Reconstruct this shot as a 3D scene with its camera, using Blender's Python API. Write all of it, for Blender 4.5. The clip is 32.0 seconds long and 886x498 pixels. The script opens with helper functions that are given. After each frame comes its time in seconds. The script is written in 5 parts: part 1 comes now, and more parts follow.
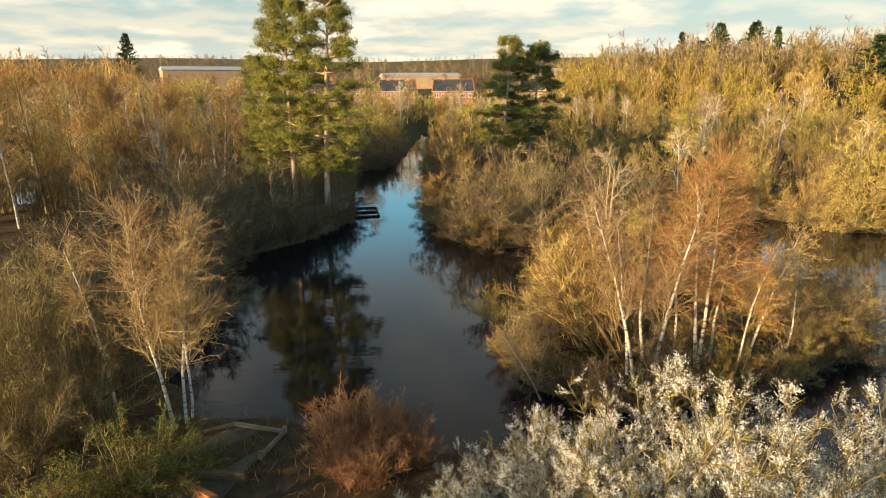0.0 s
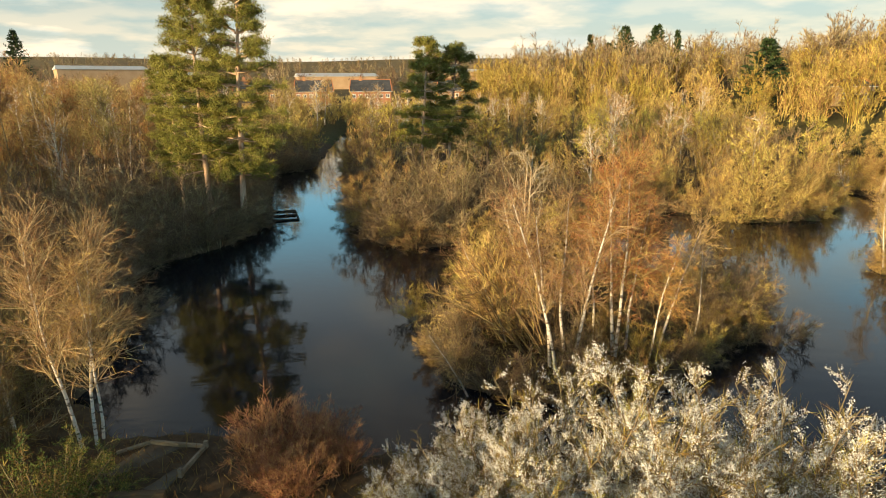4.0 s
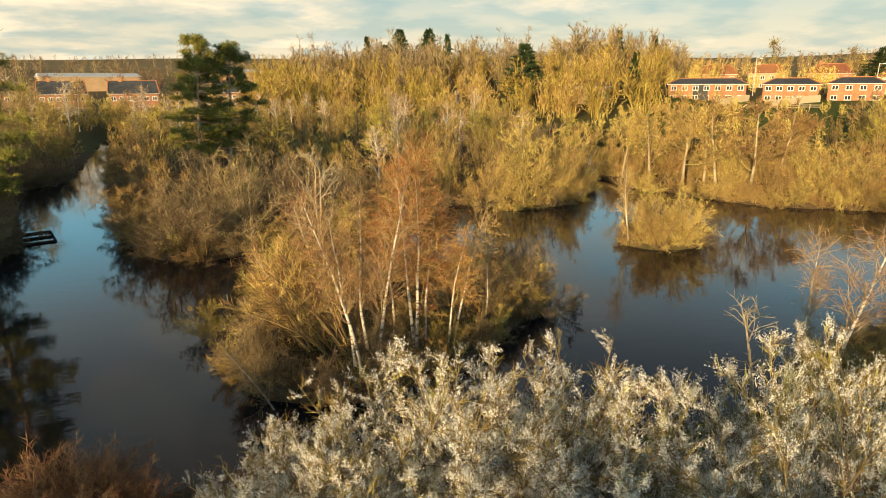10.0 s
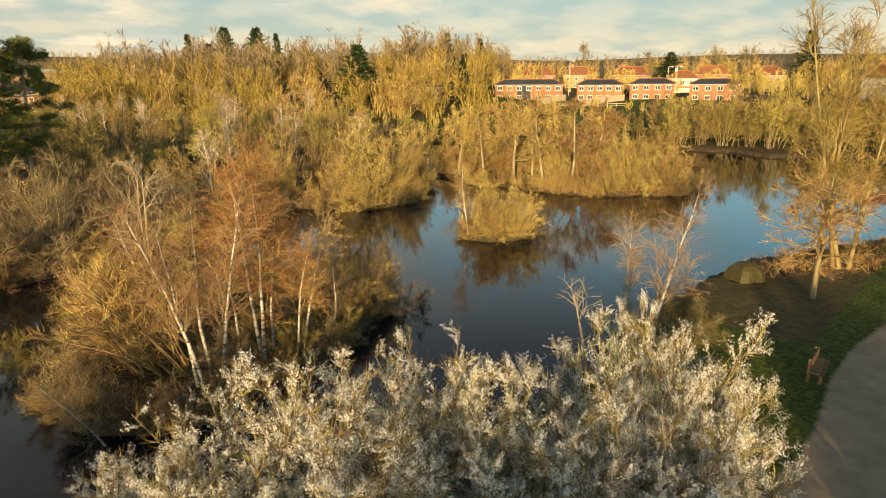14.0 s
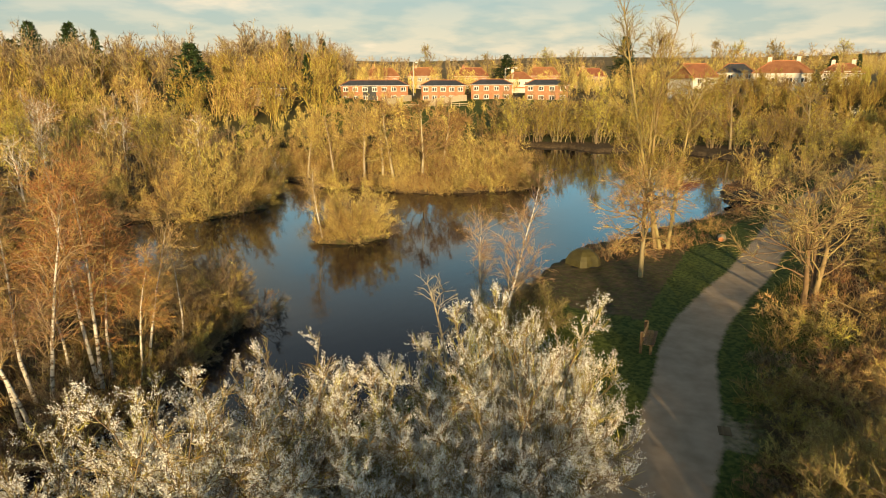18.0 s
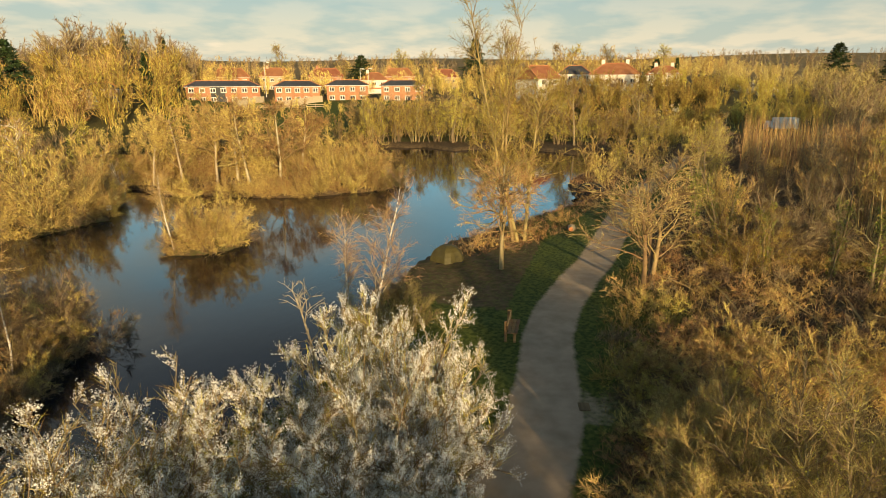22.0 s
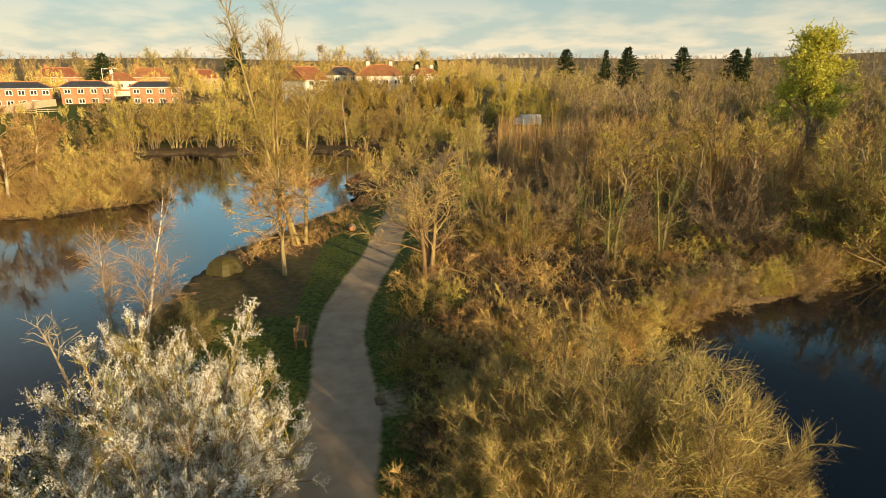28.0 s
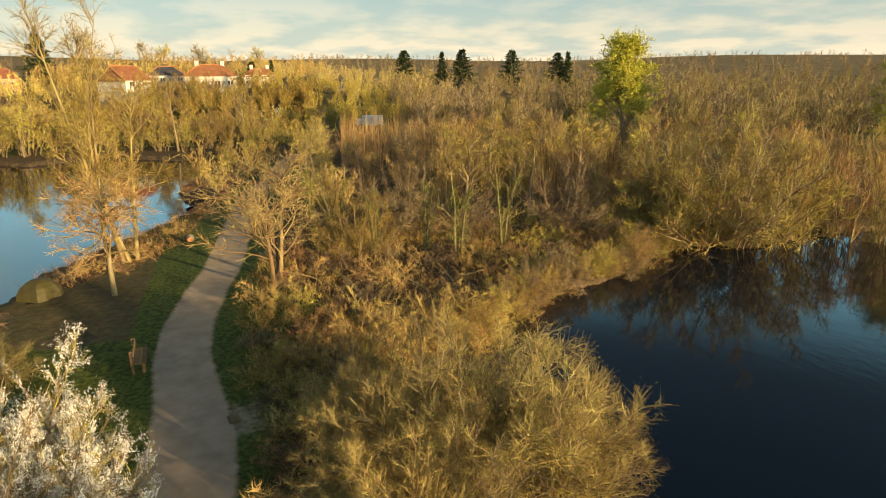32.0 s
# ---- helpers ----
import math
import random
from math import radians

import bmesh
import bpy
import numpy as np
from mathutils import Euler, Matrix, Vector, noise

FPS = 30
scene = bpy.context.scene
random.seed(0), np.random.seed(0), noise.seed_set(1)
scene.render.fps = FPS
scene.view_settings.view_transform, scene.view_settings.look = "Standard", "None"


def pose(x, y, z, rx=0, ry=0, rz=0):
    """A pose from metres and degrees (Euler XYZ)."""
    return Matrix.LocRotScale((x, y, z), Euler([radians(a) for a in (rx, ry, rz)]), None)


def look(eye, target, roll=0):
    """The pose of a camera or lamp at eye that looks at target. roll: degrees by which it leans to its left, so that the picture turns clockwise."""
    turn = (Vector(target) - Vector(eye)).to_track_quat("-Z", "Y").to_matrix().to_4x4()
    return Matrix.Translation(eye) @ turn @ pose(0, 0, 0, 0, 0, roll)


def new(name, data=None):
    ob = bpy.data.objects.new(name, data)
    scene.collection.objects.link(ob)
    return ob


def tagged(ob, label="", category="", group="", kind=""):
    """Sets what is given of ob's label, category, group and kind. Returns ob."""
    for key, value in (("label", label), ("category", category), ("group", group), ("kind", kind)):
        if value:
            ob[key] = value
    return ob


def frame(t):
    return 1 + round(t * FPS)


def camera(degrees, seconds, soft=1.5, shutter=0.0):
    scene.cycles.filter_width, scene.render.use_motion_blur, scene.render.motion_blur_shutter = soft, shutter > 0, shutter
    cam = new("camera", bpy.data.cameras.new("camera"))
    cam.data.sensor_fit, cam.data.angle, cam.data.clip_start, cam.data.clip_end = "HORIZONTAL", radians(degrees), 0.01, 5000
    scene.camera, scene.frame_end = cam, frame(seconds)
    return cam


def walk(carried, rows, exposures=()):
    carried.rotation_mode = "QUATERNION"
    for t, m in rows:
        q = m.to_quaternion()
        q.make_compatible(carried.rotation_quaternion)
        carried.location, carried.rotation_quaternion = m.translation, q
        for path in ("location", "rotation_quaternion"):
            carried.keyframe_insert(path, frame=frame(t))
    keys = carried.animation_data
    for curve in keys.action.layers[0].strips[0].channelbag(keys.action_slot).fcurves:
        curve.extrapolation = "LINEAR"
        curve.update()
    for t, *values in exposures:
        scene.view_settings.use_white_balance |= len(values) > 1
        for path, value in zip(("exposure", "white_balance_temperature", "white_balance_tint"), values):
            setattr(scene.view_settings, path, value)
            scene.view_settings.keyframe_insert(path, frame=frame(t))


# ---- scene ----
# ---------------------------------------------------------------- camera
cam = camera(71.55, 32.0, soft=1.0)
TILT, LEAN, EYE = 15.21, -0.29, 11.5
YAW = ((0, 0), (0.5, .48), (1, 1), (1.5, 1.75), (2, 2.8), (2.5, 3.92), (3, 5.04), (3.5, 6.19), (4.5, 8.72), (5.5, 11.49), (6, 12.95), (6.5, 14.49),
       (7, 16.06), (7.5, 17.76), (8, 19.5), (8.5, 21.25), (9, 23.07), (9.5, 24.98), (10, 26.91), (10.5, 28.87), (11, 30.81), (11.5, 32.73), (12, 34.59),
       (12.5, 36.39), (13, 38.14), (13.5, 39.92), (14, 41.73), (14.5, 43.57), (15.5, 47.2), (16.5, 50.72), (17, 52.35), (18, 55.57),
       (19, 58.82), (20, 62.06), (21, 65.27), (22, 68.49), (23, 71.71), (24, 74.93), (25, 78.24), (25.5, 80.0), (26.5, 83.64), (27.5, 87.33),
       (28, 89.18), (28.5, 90.97), (29, 92.67), (29.5, 94.48), (30, 96.27), (30.5, 98.09), (31, 99.9), (31.5, 101.71), (32, 103.51))
walk(cam, [(t, pose(.1 * math.sin(radians(a)), .1 * math.cos(radians(a)), EYE, 90 - TILT, 0, -a) @ pose(0, 0, 0, 0, 0, LEAN)) for t, a in YAW],
     exposures=((0, 0.66, 7500, 10), (8, 0.48, 7800, 9), (14, 0.33, 8000, 9), (24, 0.29, 8000, 9), (28, 0.40, 8000, 9), (32, 0.54, 8000, 9)))

# ---------------------------------------------------------------- world and sun
SUN_AZ, SUN_EL = 232.0, 8.8
world = bpy.data.worlds.new("sky")
scene.world = world
world.use_nodes = True
wn, wl = world.node_tree.nodes, world.node_tree.links
wn.clear()
sky = wn.new("ShaderNodeTexSky")
sky.sky_type, sky.sun_disc = "NISHITA", False
sky.sun_elevation, sky.sun_rotation = radians(SUN_EL), radians(SUN_AZ)
sky.air_density, sky.dust_density, sky.ozone_density = 1.0, 1.2, 2.0
tc = wn.new("ShaderNodeTexCoord")
sep = wn.new("ShaderNodeSeparateXYZ")
wl.new(tc.outputs["Generated"], sep.inputs[0])
lift = wn.new("ShaderNodeMath"); lift.operation = "ADD"; lift.inputs[1].default_value = 0.16
wl.new(sep.outputs[2], lift.inputs[0])
div = wn.new("ShaderNodeVectorMath"); div.operation = "DIVIDE"
com = wn.new("ShaderNodeCombineXYZ")
for i in range(3):
    wl.new(lift.outputs[0], com.inputs[i])
wl.new(tc.outputs["Generated"], div.inputs[0])
wl.new(com.outputs[0], div.inputs[1])
mp = wn.new("ShaderNodeMapping")
mp.inputs["Scale"].default_value = (1.0, 1.0, 0.0)
mp.inputs["Location"].default_value = (3.1, 1.7, 0)
wl.new(div.outputs[0], mp.inputs[0])
cn = wn.new("ShaderNodeTexNoise")
cn.inputs["Scale"].default_value, cn.inputs["Detail"].default_value, cn.inputs["Roughness"].default_value = 0.9, 7, 0.55
wl.new(mp.outputs[0], cn.inputs["Vector"])
cr = wn.new("ShaderNodeValToRGB")
cr.color_ramp.elements[0].position, cr.color_ramp.elements[1].position = 0.42, 0.60
wl.new(cn.outputs[0], cr.inputs[0])
fade = wn.new("ShaderNodeMapRange")
fade.inputs[1].default_value, fade.inputs[2].default_value, fade.inputs[3].default_value, fade.inputs[4].default_value = .44, .64, 1.0, .05
wl.new(sep.outputs[2], fade.inputs[0])
band = wn.new("ShaderNodeMapRange")
band.inputs[1].default_value, band.inputs[2].default_value, band.inputs[3].default_value, band.inputs[4].default_value = .0, .18, .95, .0
wl.new(sep.outputs[2], band.inputs[0])
thin = wn.new("ShaderNodeMath"); thin.operation = "MULTIPLY"
wl.new(cr.outputs[0], thin.inputs[0]); wl.new(fade.outputs[0], thin.inputs[1])
facing = wn.new("ShaderNodeVectorMath"); facing.operation = "DOT_PRODUCT"
facing.inputs[1].default_value = (math.sin(radians(8)), math.cos(radians(8)), 0)
wl.new(tc.outputs["Generated"], facing.inputs[0])
bank = wn.new("ShaderNodeMapRange")
bank.inputs[1].default_value, bank.inputs[2].default_value, bank.inputs[3].default_value, bank.inputs[4].default_value = 0.25, 0.85, .0, 1.0
wl.new(facing.outputs["Value"], bank.inputs[0])
thin2 = wn.new("ShaderNodeMath"); thin2.operation = "MULTIPLY"
wl.new(thin.outputs[0], thin2.inputs[0]); wl.new(bank.outputs[0], thin2.inputs[1])
most = wn.new("ShaderNodeMath"); most.operation = "MAXIMUM"
wl.new(thin2.outputs[0], most.inputs[0]); wl.new(band.outputs[0], most.inputs[1])
low = wn.new("ShaderNodeValToRGB")
low.color_ramp.interpolation = "EASE"
low.color_ramp.elements[0].position, low.color_ramp.elements[0].color = 0.0, (.1, .1, .1, 1)
low.color_ramp.elements[1].position, low.color_ramp.elements[1].color = 0.40, (0, 0, 0, 1)
for at, v in ((.12, .16), (.17, .9), (.26, .85)):
    step = low.color_ramp.elements.new(at)
    step.color = (v, v, v, 1)
wl.new(sep.outputs[2], low.inputs[0])
lm = wn.new("ShaderNodeMix"); lm.data_type = "RGBA"
wl.new(low.outputs[0], lm.inputs["Factor"])
wl.new(sky.outputs[0], lm.inputs["A"])
lm.inputs["B"].default_value = (3.8, 10.2, 15.0, 1)
veil = wn.new("ShaderNodeValToRGB")
veil.color_ramp.interpolation = "EASE"
veil.color_ramp.elements[0].position, veil.color_ramp.elements[0].color = .2, (0, 0, 0, 1)
veil.color_ramp.elements[1].position, veil.color_ramp.elements[1].color = .58, (0, 0, 0, 1)
for at, v in ((.34, .8), (.44, .5)):
    step = veil.color_ramp.elements.new(at)
    step.color = (v, v, v, 1)
wl.new(sep.outputs[2], veil.inputs[0])
north = wn.new("ShaderNodeMath"); north.operation = "MULTIPLY"
wl.new(veil.outputs[0], north.inputs[0]); wl.new(bank.outputs[0], north.inputs[1])
vm = wn.new("ShaderNodeMix"); vm.data_type = "RGBA"
wl.new(north.outputs[0], vm.inputs["Factor"]); wl.new(lm.outputs["Result"], vm.inputs["A"])
vm.inputs["B"].default_value = (5.2, 6.3, 7.4, 1)
cm = wn.new("ShaderNodeMix"); cm.data_type = "RGBA"
wl.new(most.outputs[0], cm.inputs["Factor"])
wl.new(vm.outputs["Result"], cm.inputs["A"])
cn2 = wn.new("ShaderNodeTexNoise")
cn2.inputs["Scale"].default_value, cn2.inputs["Detail"].default_value = 2.3, 5
wl.new(mp.outputs[0], cn2.inputs["Vector"])
cr2 = wn.new("ShaderNodeValToRGB")
cr2.color_ramp.elements[0].position, cr2.color_ramp.elements[1].position = 0.40, 0.58
cr2.color_ramp.elements[0].color, cr2.color_ramp.elements[1].color = (.52, .60, .60, 1), (.88, .80, .67, 1)
wl.new(cn2.outputs[0], cr2.inputs[0])
glow = wn.new("ShaderNodeVectorMath"); glow.operation = "SCALE"; glow.inputs["Scale"].default_value = 10.8
wl.new(cr2.outputs[0], glow.inputs[0])
wl.new(glow.outputs[0], cm.inputs["B"])
bg = wn.new("ShaderNodeBackground")
bg.inputs["Strength"].default_value = 0.085
wl.new(cm.outputs["Result"], bg.inputs[0])
wo = wn.new("ShaderNodeOutputWorld")
wl.new(bg.outputs[0], wo.inputs[0])

sun_data = bpy.data.lights.new("sun", "SUN")
sun_data.energy, sun_data.angle, sun_data.color = 5.0, radians(0.6), (1.0, 0.78, 0.46)
sun = new("sun", sun_data)
sa, se = radians(SUN_AZ), radians(SUN_EL)
sun_from = Vector((math.sin(sa) * math.cos(se), math.cos(sa) * math.cos(se), math.sin(se)))
sun.matrix_world = look(sun_from * 400, (0, 0, 0))


# ---------------------------------------------------------------- materials
def mat(name, a, b, rough=0.8, scale=6.0, bump=0.3, dist=0.02, stretch=(1, 1, 1), obj=0.0, isl=0.0, metal=0.0, third=None, coords="Object", spec=0.3):
    """Two-scale noise between colours a and b, with relief; obj and isl: brightness spread from thing to thing and from piece to piece."""
    m = bpy.data.materials.new(name)
    m.use_nodes = True
    n, l = m.node_tree.nodes, m.node_tree.links
    p = n["Principled BSDF"]
    t = n.new("ShaderNodeTexCoord")
    g = n.new("ShaderNodeMapping")
    g.inputs["Scale"].default_value = stretch
    l.new(t.outputs[coords], g.inputs[0])
    n1, n2 = n.new("ShaderNodeTexNoise"), n.new("ShaderNodeTexNoise")
    n1.inputs["Scale"].default_value, n2.inputs["Scale"].default_value = scale, scale * 0.13
    n1.inputs["Detail"].default_value, n2.inputs["Detail"].default_value = 6, 3
    l.new(g.outputs[0], n1.inputs[0]); l.new(g.outputs[0], n2.inputs[0])
    ad = n.new("ShaderNodeMath"); ad.operation = "ADD"
    l.new(n1.outputs[0], ad.inputs[0]); l.new(n2.outputs[0], ad.inputs[1])
    r = n.new("ShaderNodeMapRange")
    r.inputs[1].default_value, r.inputs[2].default_value = 0.75, 1.25
    l.new(ad.outputs[0], r.inputs[0])
    mx = n.new("ShaderNodeMix"); mx.data_type = "RGBA"
    mx.inputs["A"].default_value, mx.inputs["B"].default_value = (*a, 1), (*b, 1)
    l.new(r.outputs[0], mx.inputs["Factor"])
    out = mx.outputs["Result"]
    if third:
        n3 = n.new("ShaderNodeTexNoise"); n3.inputs["Scale"].default_value = scale * 0.4; n3.inputs["Detail"].default_value = 5
        l.new(g.outputs[0], n3.inputs[0])
        r3 = n.new("ShaderNodeMapRange"); r3.inputs[1].default_value, r3.inputs[2].default_value = 0.52, 0.62
        l.new(n3.outputs[0], r3.inputs[0])
        m3 = n.new("ShaderNodeMix"); m3.data_type = "RGBA"
        l.new(r3.outputs[0], m3.inputs["Factor"]); l.new(out, m3.inputs["A"]); m3.inputs["B"].default_value = (*third, 1)
        out = m3.outputs["Result"]
    for amount, node, sock in ((obj, "ShaderNodeObjectInfo", "Random"), (isl, "ShaderNodeNewGeometry", "Random Per Island")):
        if amount:
            src = n.new(node)
            hs = n.new("ShaderNodeHueSaturation")
            rr = n.new("ShaderNodeMapRange"); rr.inputs[3].default_value, rr.inputs[4].default_value = 1 - amount, 1 + amount
            l.new(src.outputs[sock], rr.inputs[0]); l.new(rr.outputs[0], hs.inputs["Value"])
            rh = n.new("ShaderNodeMapRange"); rh.inputs[3].default_value, rh.inputs[4].default_value = 0.5 - amount * 0.07, 0.5 + amount * 0.07
            l.new(src.outputs[sock], rh.inputs[0]); l.new(rh.outputs[0], hs.inputs["Hue"])
            l.new(out, hs.inputs["Color"])
            out = hs.outputs[0]
    l.new(out, p.inputs["Base Color"])
    p.inputs["Roughness"].default_value, p.inputs["Metallic"].default_value = rough, metal
    p.inputs["Specular IOR Level"].default_value = spec
    if bump:
        bp = n.new("ShaderNodeBump")
        bp.inputs["Strength"].default_value, bp.inputs["Distance"].default_value = bump, dist
        l.new(n1.outputs[0], bp.inputs["Height"]); l.new(bp.outputs[0], p.inputs["Normal"])
    return m


M = {
    "bark": mat("bark", (.14, .10, .065), (.30, .23, .15), .9, 14, .6, .03, (1, 1, .3), obj=.2),
    "pale_bark": mat("pale_bark", (.34, .27, .18), (.55, .46, .33), .85, 12, .5, .02, (1, 1, .4), obj=.15),
    "birch_bark": mat("birch_bark", (.80, .76, .70), (.64, .57, .49), .7, 7, .3, .01, (1, 1, 3), third=(.16, .12, .09), obj=.1),
    "pine_bark": mat("pine_bark", (.58, .38, .26), (.78, .58, .44), .9, 8, .7, .04, (1, 1, .4)),
    "limb_gold": mat("limb_gold", (.27, .19, .085), (.44, .33, .16), .85, 9, .3, .01, (1, 1, .4), obj=.2, isl=.3),
    "limb_pink": mat("limb_pink", (.40, .285, .16), (.57, .43, .27), .8, 9, .3, .01, (1, 1, .4), obj=.15, isl=.25),
    "limb_tan": mat("limb_tan", (.20, .145, .085), (.34, .26, .16), .85, 9, .3, .01, (1, 1, .4), obj=.2, isl=.3),
    "twig_gold": mat("twig_gold", (.41, .265, .095), (.58, .40, .16), .8, 3, 0, obj=.36, isl=.5),
    "twig_straw": mat("twig_straw", (.44, .32, .12), (.60, .46, .20), .8, 3, 0, obj=.15, isl=.45),
    "twig_olive": mat("twig_olive", (.33, .235, .06), (.48, .35, .10), .8, 3, 0, obj=.34, isl=.5),
    "twig_orange": mat("twig_orange", (.44, .25, .10), (.58, .36, .17), .8, 3, 0, obj=.28, isl=.45),
    "twig_dull": mat("twig_dull", (.25, .185, .075), (.38, .29, .13), .8, 3, 0, obj=.2, isl=.45),
    "twig_brown": mat("twig_brown", (.20, .135, .08), (.34, .24, .15), .8, 3, 0, obj=.2, isl=.5),
    "twig_russet": mat("twig_russet", (.46, .20, .07), (.60, .31, .12), .8, 3, 0, obj=.15, isl=.45),
    "twig_red": mat("twig_red", (.36, .165, .08), (.5, .27, .145), .7, 3, 0, obj=.1, isl=.4),
    "bud_green": mat("bud_green", (.36, .32, .05), (.5, .43, .09), .7, 3, 0, obj=.15, isl=.35),
    "leaf_green": mat("leaf_green", (.07, .11, .02), (.16, .20, .04), .6, 3, 0, obj=.15, isl=.4),
    "leaf_ivy": mat("leaf_ivy", (.12, .135, .025), (.22, .22, .05), .5, 3, 0, obj=.1, isl=.4),
    "leaf_willow": mat("leaf_willow", (.5, .48, .07), (.62, .57, .11), .6, 3, 0, obj=.15, isl=.35),
    "petal": mat("petal", (.84, .82, .78), (.90, .89, .86), .6, 3, 0, isl=.12),
    "needle": mat("needle", (.17, .172, .036), (.37, .33, .08), .6, 3, 0, isl=.45),
    "needle_blue": mat("needle_blue", (.115, .135, .035), (.26, .25, .065), .6, 3, 0, isl=.45),
    "needle_dark": mat("needle_dark", (.025, .045, .018), (.05, .075, .025), .6, 3, 0, obj=.2, isl=.4),
    "reed": mat("reed", (.48, .36, .17), (.62, .5, .27), .8, 4, 0, isl=.3),
    "grass": mat("grass", (.09, .13, .025), (.19, .22, .05), .7, 4, 0, isl=.4),
    "plank": mat("plank", (.13, .085, .045), (.24, .165, .09), .8, 9, .4, .01, (.2, 2, 2), obj=.2),
    "earth": mat("earth", (.11, .095, .065), (.24, .20, .15), .9, 2.2, .6, .03, obj=0),
    "weathered": mat("weathered", (.24, .19, .13), (.40, .33, .24), .85, 9, .4, .01, (.2, 2, 2), obj=.2),
    "rust": mat("rust", (.42, .16, .07), (.55, .26, .12), .8, 9, .4, .01, obj=.1),
    "brick": mat("brick", (.40, .18, .095), (.52, .27, .155), .85, 3, .2, .02, obj=.12),
    "slate": mat("slate", (.045, .05, .06), (.10, .105, .115), .5, 5, .3, .02, obj=.1),
    "clay_tile": mat("clay_tile", (.28, .10, .055), (.40, .17, .09), .8, 5, .3, .02, obj=.15),
    "ridge": mat("ridge", (.45, .17, .09), (.58, .26, .14), .8, 5, .2, .01),
    "render_white": mat("render_white", (.72, .68, .60), (.82, .79, .72), .8, 3, .1, .01),
    "white_paint": mat("white_paint", (.80, .79, .76), (.86, .85, .83), .5, 3, 0),
    "grey_metal": mat("grey_metal", (.55, .57, .58), (.68, .69, .70), .45, 1, 0),
    "dark_cladding": mat("dark_cladding", (.03, .033, .04), (.06, .065, .07), .6, 5, .2, .01),
    "pane": mat("pane", (.03, .035, .04), (.06, .06, .07), .06, 2, 0, spec=.6),
    "fence_wood": mat("fence_wood", (.50, .40, .27), (.64, .53, .38), .8, 5, .2, .01),
    "tent": mat("tent", (.06, .052, .02), (.095, .082, .03), .6, 3, .15, .03),
    "black": mat("black", (.015, .013, .01), (.04, .035, .03), .7, 4, .2, .01),
    "stone": mat("stone", (.35, .33, .30), (.5, .48, .44), .8, 8, .3, .01),
    "brick_pale": mat("brick_pale", (.5, .33, .2), (.6, .42, .27), .85, 3, .2, .02),
}


# ---------------------------------------------------------------- mesh helpers
def mesh_of(name, verts, quads):
    """A mesh from arrays of corners and faces."""
    me = bpy.data.meshes.new(name)
    q = np.asarray(quads, np.int32)
    k = q.shape[-1]
    v, q = np.asarray(verts, np.float32).reshape(-1, 3), q.reshape(-1, k)
    me.vertices.add(len(v)); me.vertices.foreach_set("co", v.ravel())
    me.loops.add(q.size); me.loops.foreach_set("vertex_index", q.ravel())
    me.polygons.add(len(q)); me.polygons.foreach_set("loop_start", np.arange(0, q.size, k, dtype=np.int32))
    me.update(calc_edges=True)
    return me


def part(name, me, material, parent=None, label=""):
    """Links a mesh (or a bmesh) as one object under a thing or a part."""
    if isinstance(me, bmesh.types.BMesh):
        bm, me = me, bpy.data.meshes.new(name)
        bm.to_mesh(me); bm.free()
    if material and not me.materials:
        me.materials.append(M[material] if isinstance(material, str) else material)
    ob = new(name, me)
    ob.parent = parent
    if label:
        tagged(ob, label)
    return ob


def thing(name, m, label, category, group="", kind=""):
    e = new(name)
    e.empty_display_size = 0.3
    e.matrix_world = m
    return tagged(e, label, category, group, kind)


def box(bm, x0, y0, z0, x1, y1, z1, m=None):
    r = bmesh.ops.create_cube(bm, size=1, matrix=(m or Matrix()) @ Matrix.Translation(((x0 + x1) / 2, (y0 + y1) / 2, (z0 + z1) / 2)) @ Matrix.Diagonal((x1 - x0, y1 - y0, z1 - z0, 1)))
    return r["verts"]


def boxed(name, dims, material, parent, m=None, bevel=0.0, label=""):
    bm = bmesh.new()
    box(bm, *dims, m)
    if bevel:
        bmesh.ops.bevel(bm, geom=bm.edges[:], offset=bevel, segments=1, affect="EDGES")
    return part(name, bm, material, parent, label)


def polar(az, d):
    return d * math.sin(radians(az)), d * math.cos(radians(az))


# ---------------------------------------------------------------- ground plan: water and islands, in metres
MAIN_POND = ((-11, 22), (-8, 19.5), (-5, 19), (-1, 17.5), (3, 17), (8, 15.5), (13, 14), (17, 12.8), (19, 13), (24, 14), (30, 15), (36, 15.6), (41, 15.5),
             (45, 13.5), (50, 12), (54, 10.8), (58, 9.3), (64, 9), (66, 11.5), (73, 12.5), (80, 11.5), (90, 10.5), (102, 8.5), (106, 12), (101, 16.5), (104, 22),
             (108, 29), (100, 37), (104, 44), (101, 50), (105, 58), (96, 75), (80, 94), (40, 112), (5, 150), (-5, 148))
MAIN_POND_WEST = ((-6, 97), (-7, 87), (-12, 79), (-11, 63), (-8, 51), (-10, 45), (-14, 40.5), (-14, 36), (-11, 27))
WOOD_ISLAND = ((-1, 145), (-1, 105), (-2, 84), (-1, 66), (-1, 50), (1, 44.5), (4, 42.5), (8, 43), (14, 46), (22, 51), (28, 52), (32, 46.5), (38, 46.5), (44, 52),
               (47, 57), (50, 67), (57, 80), (69, 96), (60, 170), (0, 170))
OAK_ISLAND = ((51, 58), (49.5, 51), (51, 47), (51.5, 41), (53, 37), (56, 34), (60, 30), (66, 31), (71, 37), (72, 46), (66, 56), (58, 62))
